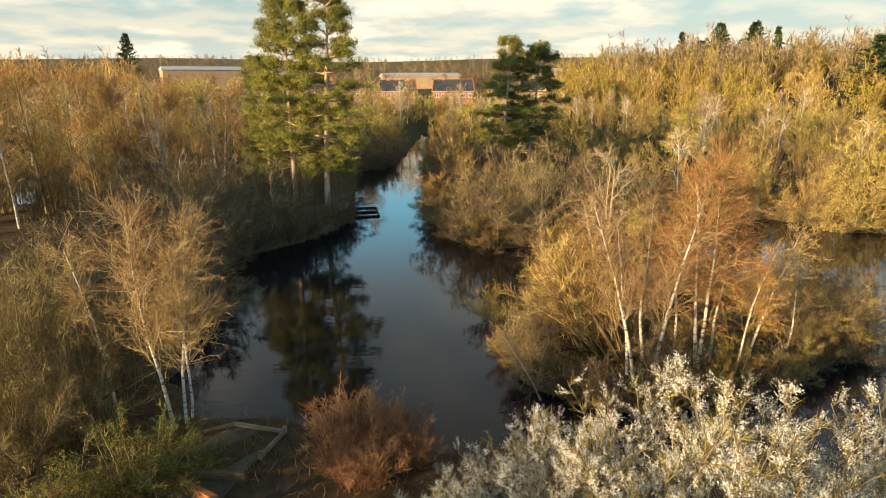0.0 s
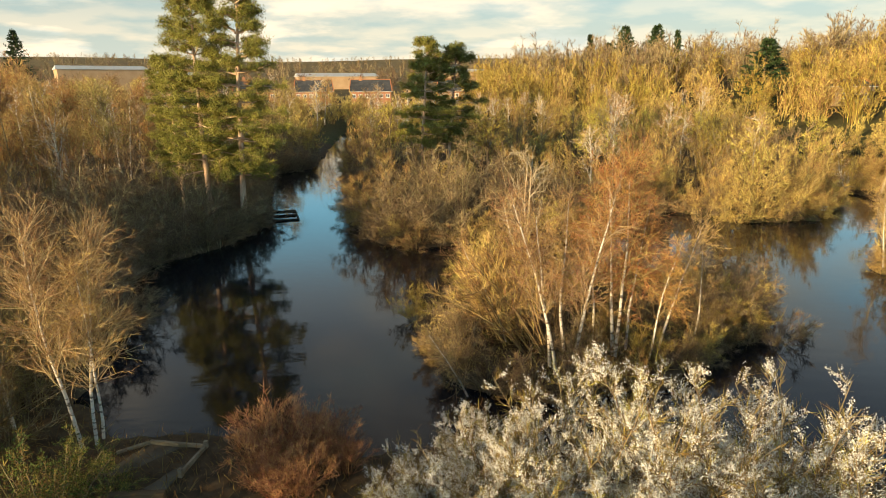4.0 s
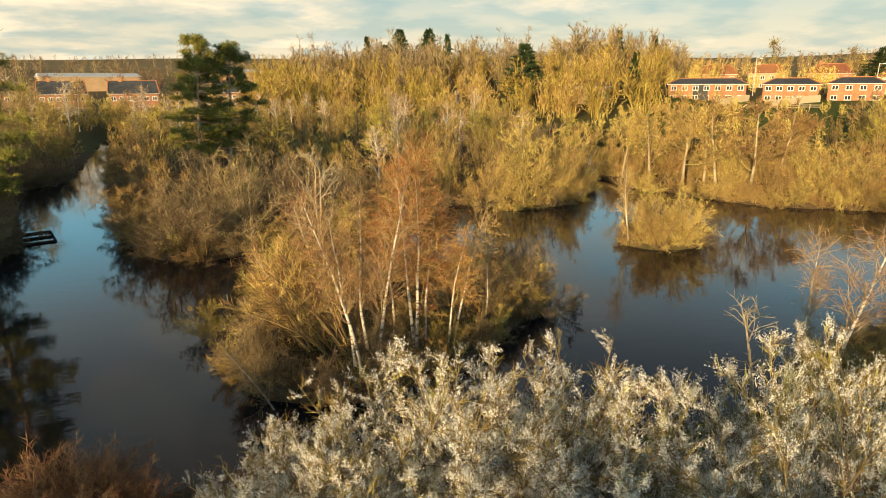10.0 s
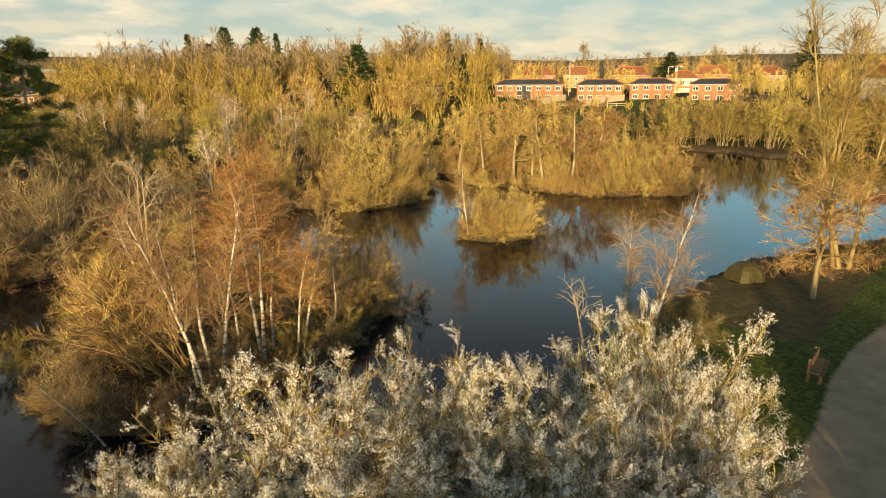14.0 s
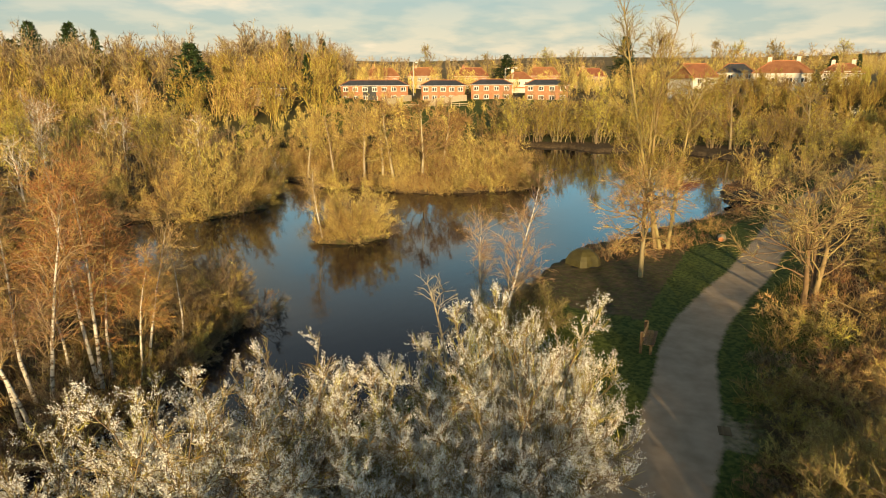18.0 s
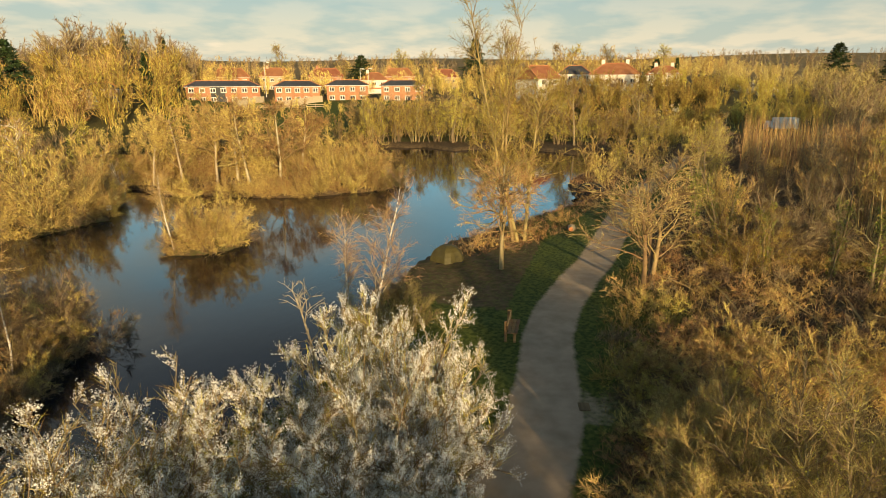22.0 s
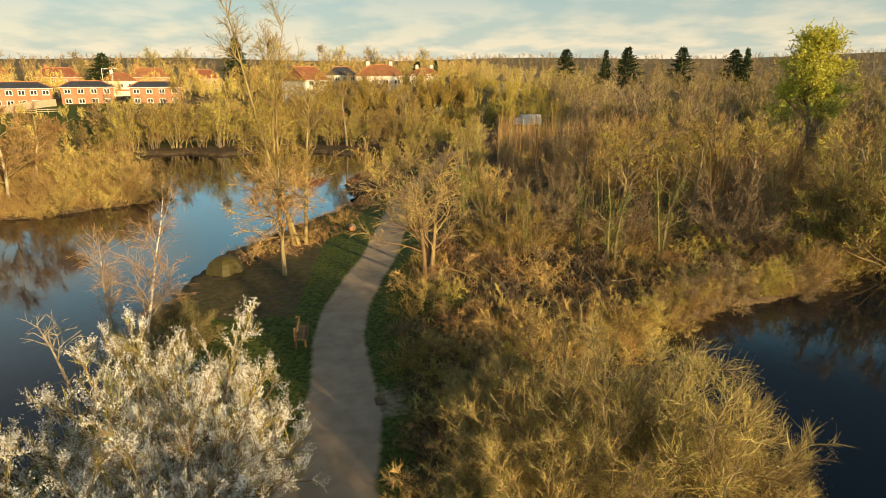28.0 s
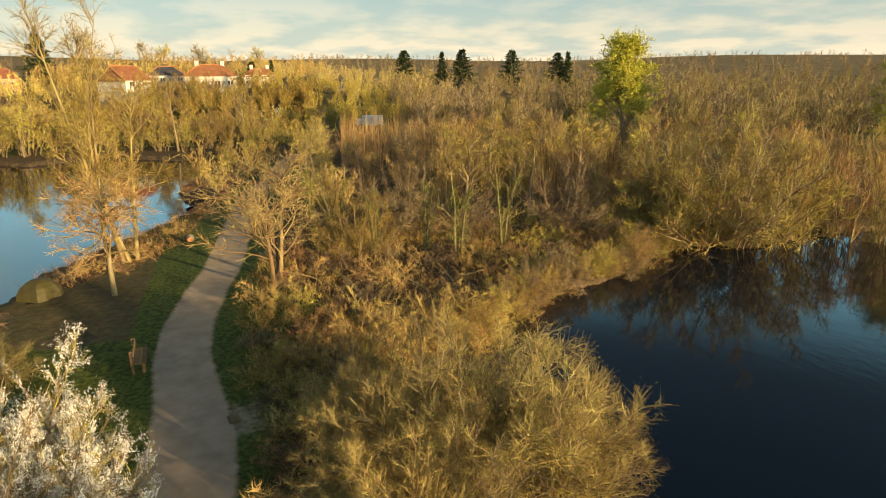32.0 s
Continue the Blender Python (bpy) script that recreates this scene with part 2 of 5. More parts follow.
BIRCH_ISLAND = ((2, 28.5), (2.8, 24), (4, 21), (7, 19.7), (11, 20.5), (16, 23.5), (20, 27.5), (21, 31), (17, 33.5), (10, 33), (5, 31.5))
ISLET = ((31, 32.5), (32, 30), (34, 29.5), (36.5, 30), (38.5, 32), (37, 34.5), (34, 35))
EAST_POND = ((18, -9.5), (22, -9.3), (25, -7.8), (27, -9), (29, -12), (31, -15), (33, -21), (36, -23), (38, -27), (36, -31), (37, -36), (38, -42), (40, -70), (-25, -70),
             (-18, -28), (2, -14), (11, -8.5), (14, -8.4))
WOOD_POOL = ((21, 68), (26, 66), (31, 71), (33, 80), (27, 84), (22, 77))
WEST_POOL = ((-54, 78), (-48, 64), (-41, 58), (-37, 66), (-42, 78))
PATH_LINE = ((8, .8), (14.6, 3.7), (19.1, 3.75), (21.7, 4.25), (25.4, 5.05), (29, 5.35), (34.6, 5.15), (38.5, 4.75), (47, 4.7), (60, 4.7), (75, 3), (100, 0))


def signed(px, py, poly):
    """Distance to the outline of a polygon, negative inside."""
    best = np.full(px.shape, 1e9)
    inside = np.zeros(px.shape, bool)
    n = len(poly)
    for i in range(n):
        (ax, ay), (bx, by) = poly[i], poly[(i + 1) % n]
        dx, dy = bx - ax, by - ay
        u = np.clip(((px - ax) * dx + (py - ay) * dy) / (dx * dx + dy * dy), 0, 1)
        best = np.minimum(best, np.hypot(px - ax - u * dx, py - ay - u * dy))
        if dy:
            inside ^= ((ay > py) != (by > py)) & (px < ax + (py - ay) * dx / dy)
    return np.where(inside, -best, best)


def shore(px, py):
    """Distance to the nearest shore: positive on land, negative in the water."""
    w = signed(px, py, MAIN_POND + MAIN_POND_WEST)
    for land in (WOOD_ISLAND, OAK_ISLAND, BIRCH_ISLAND, ISLET):
        w = np.maximum(w, -signed(px, py, land))
    for pool in (EAST_POND, WOOD_POOL, WEST_POOL):
        w = np.minimum(w, signed(px, py, pool))
    return w


def path_off(px, py):
    d = np.full(px.shape, 1e9)
    for (ax, ay), (bx, by) in zip(PATH_LINE[:-1], PATH_LINE[1:]):
        u = np.clip(((px - ax) * (bx - ax) + (py - ay) * (by - ay)) / ((bx - ax) ** 2 + (by - ay) ** 2), 0, 1)
        d = np.minimum(d, np.hypot(px - ax - u * (bx - ax), py - ay - u * (by - ay)))
    return d


def smooth(a, b, x):
    t = np.clip((x - a) / (b - a), 0, 1)
    return t * t * (3 - 2 * t)


def waves(px, py, size):
    return np.sin(px / size + 1.3 * np.sin(py / size * .7)) * np.cos(py / size * 1.1 + 1.7 * np.sin(px / size * .6 + 2))


def height(px, py):
    px, py = np.asarray(px, float), np.asarray(py, float)
    r, az = np.hypot(px, py), np.degrees(np.arctan2(px, py))
    s = shore(px, py) + .35 * waves(px, py, 1.1) + .2 * waves(px, py, .37)
    land = .45 + .12 * waves(px, py, 3.1) * smooth(1, 4, s) * smooth(1.2, 3, path_off(px, py)) + .05 * waves(px, py, .8) * smooth(1.0, 2.6, path_off(px, py))
    far = np.interp(r, (110, 145, 200, 300, 600, 1000, 2000, 3000, 4500), (0, .8, 3.5, 7, 17, 34, 76, 104, 130))
    far += 3.0 * smooth(125, 182, r) * smooth(26, 44, az) * (1 - smooth(66, 76, az)) * (1 - .6 * smooth(260, 500, r))
    far += 5 * smooth(150, 230, r) * smooth(5, 22, az) * (1 - smooth(42, 50, az))
    far += 6.5 * smooth(140, 172, r) * smooth(72, 79, az) * (1 - smooth(90, 104, az)) * (1 - .7 * smooth(240, 600, r))
    far += 2.2 * smooth(110, 119, r) * smooth(89, 94, az) * (1 - smooth(100, 106, az)) * (1 - smooth(140, 180, r))
    far *= 1 + .06 * np.sin(az * .21) * smooth(300, 900, r)
    h = -1.4 + (land + 1.4) * smooth(-1.1, .4, s)
    return np.where(r > 110, h + far, h)


def ground_z(x, y):
    return float(height(np.array([x]), np.array([y]))[0])


# the ground: one sheet to the horizon, finer where the camera looks
angs = np.radians(np.concatenate([np.linspace(-46, 66, 172), np.linspace(66.2, 96, 136), np.linspace(96.6, 150, 82), np.linspace(153, 311, 50)]))
rads = np.concatenate([[0.0, 3], 5 * np.exp(np.arange(0, 3.3, .018)), np.geomspace(142, 4500, 44)])
AA, RR = np.meshgrid(angs, rads)
gx, gy = RR * np.sin(AA), RR * np.cos(AA)
gz = height(gx, gy)
na, nr = len(angs), len(rads)
ii, jj = np.meshgrid(np.arange(nr - 1), np.arange(na), indexing="ij")
kk = (jj + 1) % na
quads = np.stack([ii * na + jj, (ii + 1) * na + jj, (ii + 1) * na + kk, ii * na + kk], -1)[..., ::-1]
gme = mesh_of("ground", np.stack([gx, gy, gz], -1), quads)
gme.polygons.foreach_set("use_smooth", np.ones(len(gme.polygons), bool))


def ground_material():
    m = bpy.data.materials.new("ground")
    m.use_nodes = True
    n, l = m.node_tree.nodes, m.node_tree.links
    p = n["Principled BSDF"]
    at = n.new("ShaderNodeVertexColor"); at.layer_name = "cover"
    sp = n.new("ShaderNodeSeparateColor"); l.new(at.outputs[0], sp.inputs[0])
    t = n.new("ShaderNodeTexCoord")

    def tone(scale, a, b, lo=.4, hi=.6):
        z = n.new("ShaderNodeTexNoise"); z.inputs["Scale"].default_value = scale; z.inputs["Detail"].default_value = 8
        l.new(t.outputs["Object"], z.inputs[0])
        r = n.new("ShaderNodeValToRGB")
        r.color_ramp.elements[0].position, r.color_ramp.elements[1].position = lo, hi
        r.color_ramp.elements[0].color, r.color_ramp.elements[1].color = (*a, 1), (*b, 1)
        l.new(z.outputs[0], r.inputs[0])
        return r.outputs[0], z.outputs[0]

    earth, ne = tone(2.2, (.075, .052, .032), (.17, .12, .07), .3, .7)
    turf, nt = tone(5, (.05, .075, .018), (.12, .15, .035))
    grit, ng = tone(1.3, (.40, .305, .215), (.55, .425, .315), .3, .7)
    out = earth
    wood, nw = tone(.12, (.14, .10, .045), (.30, .21, .09))
    for chan, top in ((0, turf), (2, wood), (1, grit)):
        z = n.new("ShaderNodeTexNoise"); z.inputs["Scale"].default_value = 3.2; z.inputs["Detail"].default_value = 7
        l.new(t.outputs["Object"], z.inputs[0])
        ad = n.new("ShaderNodeMath"); ad.operation = "ADD"
        l.new(sp.outputs[chan], ad.inputs[0]); l.new(z.outputs[0], ad.inputs[1])
        r = n.new("ShaderNodeMapRange"); r.inputs[1].default_value, r.inputs[2].default_value = .72, 1.28
        l.new(ad.outputs[0], r.inputs[0])
        x = n.new("ShaderNodeMix"); x.data_type = "RGBA"
        l.new(r.outputs[0], x.inputs["Factor"]); l.new(out, x.inputs["A"]); l.new(top, x.inputs["B"])
        out = x.outputs["Result"]
    l.new(out, p.inputs["Base Color"])
    p.inputs["Roughness"].default_value = .95
    p.inputs["Specular IOR Level"].default_value = .15
    b = n.new("ShaderNodeBump"); b.inputs["Strength"].default_value, b.inputs["Distance"].default_value = .1, .004
    l.new(nt, b.inputs["Height"]); l.new(b.outputs[0], p.inputs["Normal"])
    return m


col = gme.color_attributes.new("cover", "FLOAT_COLOR", "POINT")
po = path_off(gx, gy)
sh = shore(gx, gy)
turf = np.maximum(smooth(3.8, 1.6, po) * .9 * (RR < 90), .95 * smooth(31, 27, np.abs(gx - 30) + 3 * np.abs(gy - 8.6)) * (sh > .5))
turf = np.maximum(turf, (RR > 118) * np.interp(RR, (118, 200, 500), (.55, .35, .2)))
turf = np.maximum(turf, .9 * (RR > 130) * (RR < 190) * (np.degrees(AA) > 44) * (np.degrees(AA) < 66))
turf = np.where((np.abs(gx - 36) < 8) & (gy > 8.5 + .1 * (gx - 36)) & (RR < 60), .35, turf)
grit = smooth(1.36, .9, po - .45 * smooth(24, 14, gx)) * (RR < 130)
grit = np.maximum(grit, .5 * smooth(2.2, .3, np.hypot(gx - 19.8, (gy - 2.4) * 1.3)))
cover = np.stack([turf, grit, smooth(200, 420, RR) * .95, np.ones_like(grit)], -1)
col.data.foreach_set("color", cover.astype(np.float32).ravel())
M["ground"] = ground_material()
tagged(part("ground", gme, "ground"), "brown earth and grass banks with a pale gravel footpath", "ground", kind="structure")


def water_material():
    m = bpy.data.materials.new("water")
    m.use_nodes = True
    n, l = m.node_tree.nodes, m.node_tree.links
    p = n["Principled BSDF"]
    p.inputs["Base Color"].default_value = (.003, .009, .019, 1)
    p.inputs["Roughness"].default_value = .03
    p.inputs["IOR"].default_value = 1.35
    t = n.new("ShaderNodeTexCoord")
    g = n.new("ShaderNodeMapping"); g.inputs["Rotation"].default_value = (0, 0, .5); g.inputs["Scale"].default_value = (1, 2.2, 1)
    l.new(t.outputs["Object"], g.inputs[0])
    a, b = n.new("ShaderNodeTexNoise"), n.new("ShaderNodeTexNoise")
    a.inputs["Scale"].default_value, b.inputs["Scale"].default_value = .9, 4.0
    l.new(g.outputs[0], a.inputs[0]); l.new(g.outputs[0], b.inputs[0])
    s = n.new("ShaderNodeMath"); s.operation = "MULTIPLY_ADD"; s.inputs[1].default_value = .25
    l.new(b.outputs[0], s.inputs[0]); l.new(a.outputs[0], s.inputs[2])
    u = n.new("ShaderNodeBump"); u.inputs["Strength"].default_value, u.inputs["Distance"].default_value = .14, .03
    l.new(s.outputs[0], u.inputs["Height"]); l.new(u.outputs[0], p.inputs["Normal"])
    return m


M["water"] = water_material()
for label, x0, y0, x1, y1 in (("still dark pond water between wooded islands", -70, 8, 118, 152), ("deep blue still water of the second pond", -40, -75, 60, 8)):
    bm = bmesh.new()
    bmesh.ops.create_grid(bm, x_segments=2, y_segments=2, size=.5, matrix=Matrix.Translation(((x0 + x1) / 2, (y0 + y1) / 2, 0)) @ Matrix.Diagonal((x1 - x0, y1 - y0, 1, 1)))
    tagged(part("water", bm, "water"), label, "water", kind="structure")


# ---------------------------------------------------------------- growing things
def unit(v):
    return v / np.maximum(np.linalg.norm(v, axis=-1, keepdims=True), 1e-9)


def shoots(rng, start, way, length, k, wob, lift):
    """Curved lines of k points from start along way; lift bends them up (or down)."""
    n = len(start)
    p = np.empty((n, k, 3)); p[:, 0] = start
    d = unit(way)
    for i in range(1, k):
        d = unit(d + rng.normal(0, wob, (n, 3)) + np.array((0, 0, lift)))
        p[:, i] = p[:, i - 1] + d * (length / (k - 1))[:, None]
    return p


def spawn(rng, lines, n, lo, hi, length, spread, k, wob, lift, taper=.5):
    """n side shoots from each line, between lo and hi of its length."""
    m, kk = lines.shape[:2]
    src = np.repeat(np.arange(m), n)
    u = rng.uniform(lo, hi, m * n)
    f = np.minimum(u * (kk - 1), kk - 1.001)
    i = f.astype(int); w = (f - i)[:, None]
    a, b = lines[src, i], lines[src, i + 1]
    along = unit(b - a)
    side = rng.normal(0, 1, (m * n, 3)); side = unit(side - along * (side * along).sum(1, keepdims=True))
    ang = np.radians(rng.normal(spread, spread * .25, m * n))[:, None]
    size = length * (1 - taper * (u - lo) / max(hi - lo, .01)) * rng.uniform(.6, 1.25, m * n)
    return shoots(rng, a + (b - a) * w, along * np.cos(ang) + side * np.sin(ang), size, k, wob, lift)


def tubes(rng, lines, r0, r1, sides):
    """Corners and faces of tapering tubes (two sides: a narrow blade)."""
    n, k = lines.shape[:2]
    if sides == 2 and k == 2:
        across = unit(np.cross(lines[:, 1] - lines[:, 0], rng.normal(0, 1, (n, 3)))) * np.asarray(r0).reshape(-1, 1)
        return np.stack([lines[:, 0] - across, lines[:, 0] + across, lines[:, 1]], 1).reshape(-1, 3), np.arange(n * 3).reshape(-1, 3)
    t = unit(np.gradient(lines, axis=1))
    ref = unit(rng.normal(0, 1, (n, 1, 3)))
    e1 = unit(np.cross(t, ref)); e2 = np.cross(t, e1)
    r = (np.asarray(r0).reshape(-1, 1) * np.ones((n, 1))) * (1 - np.linspace(0, 1, k)[None]) + np.asarray(r1).reshape(-1, 1) * np.linspace(0, 1, k)[None]
    ang = np.arange(sides) * 2 * np.pi / sides
    v = lines[:, :, None] + r[:, :, None, None] * (np.cos(ang)[None, None, :, None] * e1[:, :, None] + np.sin(ang)[None, None, :, None] * e2[:, :, None])
    base = (np.arange(n) * k * sides)[:, None, None]
    i, s = np.arange(k - 1)[None, :, None], np.arange(sides if sides > 2 else 1)[None, None]
    s2 = (s + 1) % sides
    q = np.stack([base + i * sides + s, base + i * sides + s2, base + (i + 1) * sides + s2, base + (i + 1) * sides + s], -1)
    return v.reshape(-1, 3), q.reshape(-1, 4)


def petals(rng, lines, n, size, lo=.2, scatter=.05, long=1.0):
    """n small leaves or petals along each line."""
    m, k = lines.shape[:2]
    src = np.repeat(np.arange(m), n)
    f = np.minimum(rng.uniform(lo, 1, m * n) * (k - 1), k - 1.001)
    i = f.astype(int); w = (f - i)[:, None]
    c = lines[src, i] * (1 - w) + lines[src, i + 1] * w + rng.normal(0, scatter, (m * n, 3))
    a = unit(rng.normal(0, 1, (m * n, 3))); b = unit(np.cross(a, rng.normal(0, 1, (m * n, 3))))
    s = (size * rng.uniform(.6, 1.3, m * n))[:, None]
    v = np.stack([c - a * s * long, c + b * s, c + a * s * long], 1)
    return v.reshape(-1, 3), np.arange(m * n * 3).reshape(-1, 3)


def join(*sets):
    vs, qs, off = [], [], 0
    for v, q in sets:
        if q.shape[-1] == 4:
            q = np.concatenate([q[:, :3], q[:, [0, 2, 3]]])
        vs.append(v); qs.append(q + off); off += len(v)
    return np.concatenate(vs), np.concatenate(qs)


def stems(rng, n, base_r, lean_lo, lean_hi, len_lo, len_hi, k, wob, lift):
    a = rng.uniform(0, 2 * np.pi, n)
    s = np.stack([np.cos(a), np.sin(a), np.zeros(n)], 1)
    lean = np.radians(rng.uniform(lean_lo, lean_hi, n))[:, None]
    start = s * (base_r * np.sqrt(rng.uniform(0, 1, n)))[:, None] + np.array((0, 0, -.25))
    return shoots(rng, start, s * np.sin(lean) + np.array((0, 0, 1)) * np.cos(lean), rng.uniform(len_lo, len_hi, n), k, wob, lift)


def dome(rng, n, base_r, lean, wide, tall, k, wob):
    """Stems that rise and arch out to the skin of a dome."""
    a, th = rng.uniform(0, 2 * np.pi, n), np.radians(lean) * np.sqrt(rng.uniform(0.01, 1, n))
    tip = np.stack([np.cos(a) * np.sin(th) * wide, np.sin(a) * np.sin(th) * wide, np.cos(th) * tall], 1) * rng.uniform(.84, 1.0, (n, 1))
    foot = tip * np.array((1, 1, 0)) * (base_r / wide) + rng.normal(0, base_r * .3, (n, 3)) * np.array((1, 1, 0)) - np.array((0, 0, .25))
    s = np.linspace(0, 1, k)[None, :, None]
    p = foot[:, None] + (tip - foot)[:, None] * np.concatenate([s ** 1.35, s ** 1.35, s ** .85], -1)
    return p + np.cumsum(rng.normal(0, wob / k, (n, k, 3)), 1) * s


def bush(seed, h, n=12, n2=10, n3=34, lean=80, wood="limb_gold", twig="twig_gold", r=.008, bud="", nb=0, bsize=.03, short=.125, wide=.62, reach=.27, lift=.07):
    """A many-stemmed bush: stems, branches, twigs and buds or blossom."""
    rng = np.random.default_rng(seed)
    a = dome(rng, n, .12 * h, lean, wide * h, .9 * h, 6, .14 * h)
    b = spawn(rng, a, n2, .12, 1, reach * h, 48, 4, .24, lift)
    c = spawn(rng, b, n3, .08, 1, short * h, 42, 2, .2, lift * 2, .3)
    out = [("stem", tubes(rng, a, .0065 * h, .0022 * h, 4), wood), ("branchwork", tubes(rng, b, .0034 * h, .0013 * h, 3), wood), ("crown", tubes(rng, c, r, r * .2, 2), twig)]
    if bud == "petal":
        d = spawn(rng, b[rng.random(len(b)) < .74], 7, .3, 1, short * .8 * h, 26, 2, .2, .25, .2)
        out.append(("blossom", petals(rng, d, nb, bsize, .05, .022), bud))
    elif bud:
        out.append(("foliage", petals(rng, c[rng.random(len(c)) < .6], nb, bsize), bud))
    return out


def tree(seed, h, n=9, n2=10, n3=12, clear=.3, spread=52, droop=.03, lean=3, r0=.02, wood="bark", twig="twig_brown", r=.011, trunks=1, lead=.85, bud="", nb=0, bsize=.03, limb=.5, limbs="", short=.08, kt=2, lr=.38, br=1.0):
    """A broadleaf: trunk, limbs, branches, twigs."""
    rng = np.random.default_rng(seed)
    a = stems(rng, trunks, .02 * h * trunks, lean * .3, lean, h * lead * .9, h * lead, 8, .05, .02)
    b = spawn(rng, a, n, clear, .97, limb * h, spread, 6, .16, droop + .05, .6)
    c = spawn(rng, b, n2, .2, 1, .2 * h, 44, 4, .2, droop, .5)
    d = spawn(rng, c, n3, .1, 1, short * h, 42, kt, .2, droop * 1.5, .4)
    out = [("trunk", tubes(rng, a, r0 * h, r0 * h * .2, 8), wood), ("limbwork", tubes(rng, b, r0 * h * lr, r0 * h * .09, 4), limbs or wood),
           ("branchwork", tubes(rng, c, min(.003 * h, .026) * br, min(.0013 * h, .01) * br, 3), limbs or wood), ("crown", tubes(rng, d, r, r * .4, 2), twig)]
    if bud:
        out.append(("foliage", petals(rng, d, nb, bsize), bud))
    return out


def pine(seed, h, wide=.2, low=.3, whorls=15, k=7, needle="needle"):
    """Scots pine: an orange trunk, tiers of level boughs with tufts of needles along them."""
    rng = np.random.default_rng(seed)
    a = stems(rng, 1, .01, .5, 1.5, h, h, 12, .012, .02)
    bs = []
    for i in range(whorls):
        u = low + (.985 - low) * (i + rng.uniform(-.25, .25)) / (whorls - 1)
        u = min(max(u, low), .985)
        v = (u - low) / (1 - low)
        m = 4
        ln = h * wide * min(.62 + 1.5 * v, 1.08 - .9 * v ** 1.3) * rng.uniform(.55, 1.15, m)
        p = a[0, min(int(u * 11), 10)] * (1 - (u * 11) % 1) + a[0, min(int(u * 11) + 1, 11)] * ((u * 11) % 1)
        an = rng.uniform(0, 6.28) + np.arange(m) * 6.28 / m + rng.normal(0, .4, m)
        w = np.stack([np.cos(an), np.sin(an), np.full(m, -.16 + .95 * max(0, v - .35))], 1)
        bs.append(shoots(rng, np.repeat(p[None], m, 0) + rng.normal(0, .12, (m, 3)), w, ln, 6, .07, .05))
    b = np.concatenate(bs)
    c = spawn(rng, b, 9, .28, 1, .075 * h, 52, 3, .12, .04, .5)
    c[:, :, 2] = c[:, :1, 2] + (c[:, :, 2] - c[:, :1, 2]) * .25 + np.linspace(0, .18, 3)
    d = spawn(rng, c, 4, .25, 1, .03 * h, 50, 2, .1, .12, .2)
    ends = np.concatenate([d[:, -1], c[:, -1], d[:, 0]])
    s = np.repeat(ends, k, 0) + rng.normal(0, .12, (len(ends) * k, 3)) * np.array((1, 1, .6))
    nd = shoots(rng, s, rng.normal(0, 1, s.shape) + np.array((0, 0, .7)), rng.uniform(.14, .3, len(s)), 2, .1, .1)
    return [("trunk", tubes(rng, a, .0145 * h, .004 * h, 9), "pine_bark"), ("limbwork", tubes(rng, b, .0045 * h, .0014 * h, 4), "pine_bark"), ("branchwork", tubes(rng, c, .0016 * h, .0008 * h, 3), "pine_bark"),
            ("foliage", tubes(rng, nd, .017, .005, 2), needle)]


def conifer(seed, h, wide=.22, needle="needle_dark", n=26):
    """A dense dark conifer with drooping sprays."""
    rng = np.random.default_rng(seed)
    a = stems(rng, 1, .01, .2, 1, h, h, 6, .01, .02)
    u = np.repeat(np.linspace(.06, .97, n), 7)
    an = rng.uniform(0, 6.28, len(u))
    ln = h * wide * (1.02 - u) ** .8 * rng.uniform(.6, 1.15, len(u)) + .15
    st = np.stack([np.zeros_like(u), np.zeros_like(u), u * h], 1)
    b = shoots(rng, st, np.stack([np.cos(an), np.sin(an), .35 + 0 * u], 1), ln, 4, .08, -.08)
    c = spawn(rng, b, 20, .1, 1, .07 * h, 55, 2, .1, -.05, .4)
    return [("trunk", tubes(rng, a, .018 * h, .004 * h, 6), "bark"), ("foliage", join(tubes(rng, b, .006 * h, .003 * h, 3), tubes(rng, c, .011 * h, .003 * h, 2)), needle)]


KINDS = {}
FINE = {"stem", "limbwork", "branchwork", "crown", "foliage", "blossom"}


def kind_of(key, make, *args, **kw):
    """Builds the meshes of a sort of plant once."""
    if key not in KINDS:
        KINDS[key] = [(n, mesh_of(n, *vq), mt) for n, vq, mt in make(*args, **kw)]
    return KINDS[key]


def plant(name, parts, x, y, size, turn, label, category="tree", group="", tip=(0, 0), wide=1.0, sink=0.0):
    m = Matrix.Translation((x, y, ground_z(x, y) - sink)) @ Euler((radians(tip[0]), radians(tip[1]), 0)).to_matrix().to_4x4() @ Matrix.Rotation(turn, 4, "Z") @ Matrix.Diagonal((size * wide, size * wide, size, 1))
    e = thing(name, m, label, category, group)
    for n, me, mt in parts:
        p = part(n, me, mt, e)
        if n in FINE:
            tagged(p, kind="stuff")
    return e


# ---------------------------------------------------------------- plants
pick = random.Random(7)


def scatter(outline, gap, seed, margin=.6):
    """Places inside an outline, at least gap apart, on dry land."""
    rng = np.random.default_rng(seed)
    o = np.array(outline, float)
    c = rng.uniform(o.min(0), o.max(0), (6000, 2))
    ok = (signed(c[:, 0], c[:, 1], outline) < 0) & (shore(c[:, 0], c[:, 1]) > margin) & (path_off(c[:, 0], c[:, 1]) > 2.2)
    kept = []
    for x, y in c[ok]:
        if all((x - a) ** 2 + (y - b) ** 2 > gap * gap for a, b in kept):
            kept.append((x, y))
    return kept


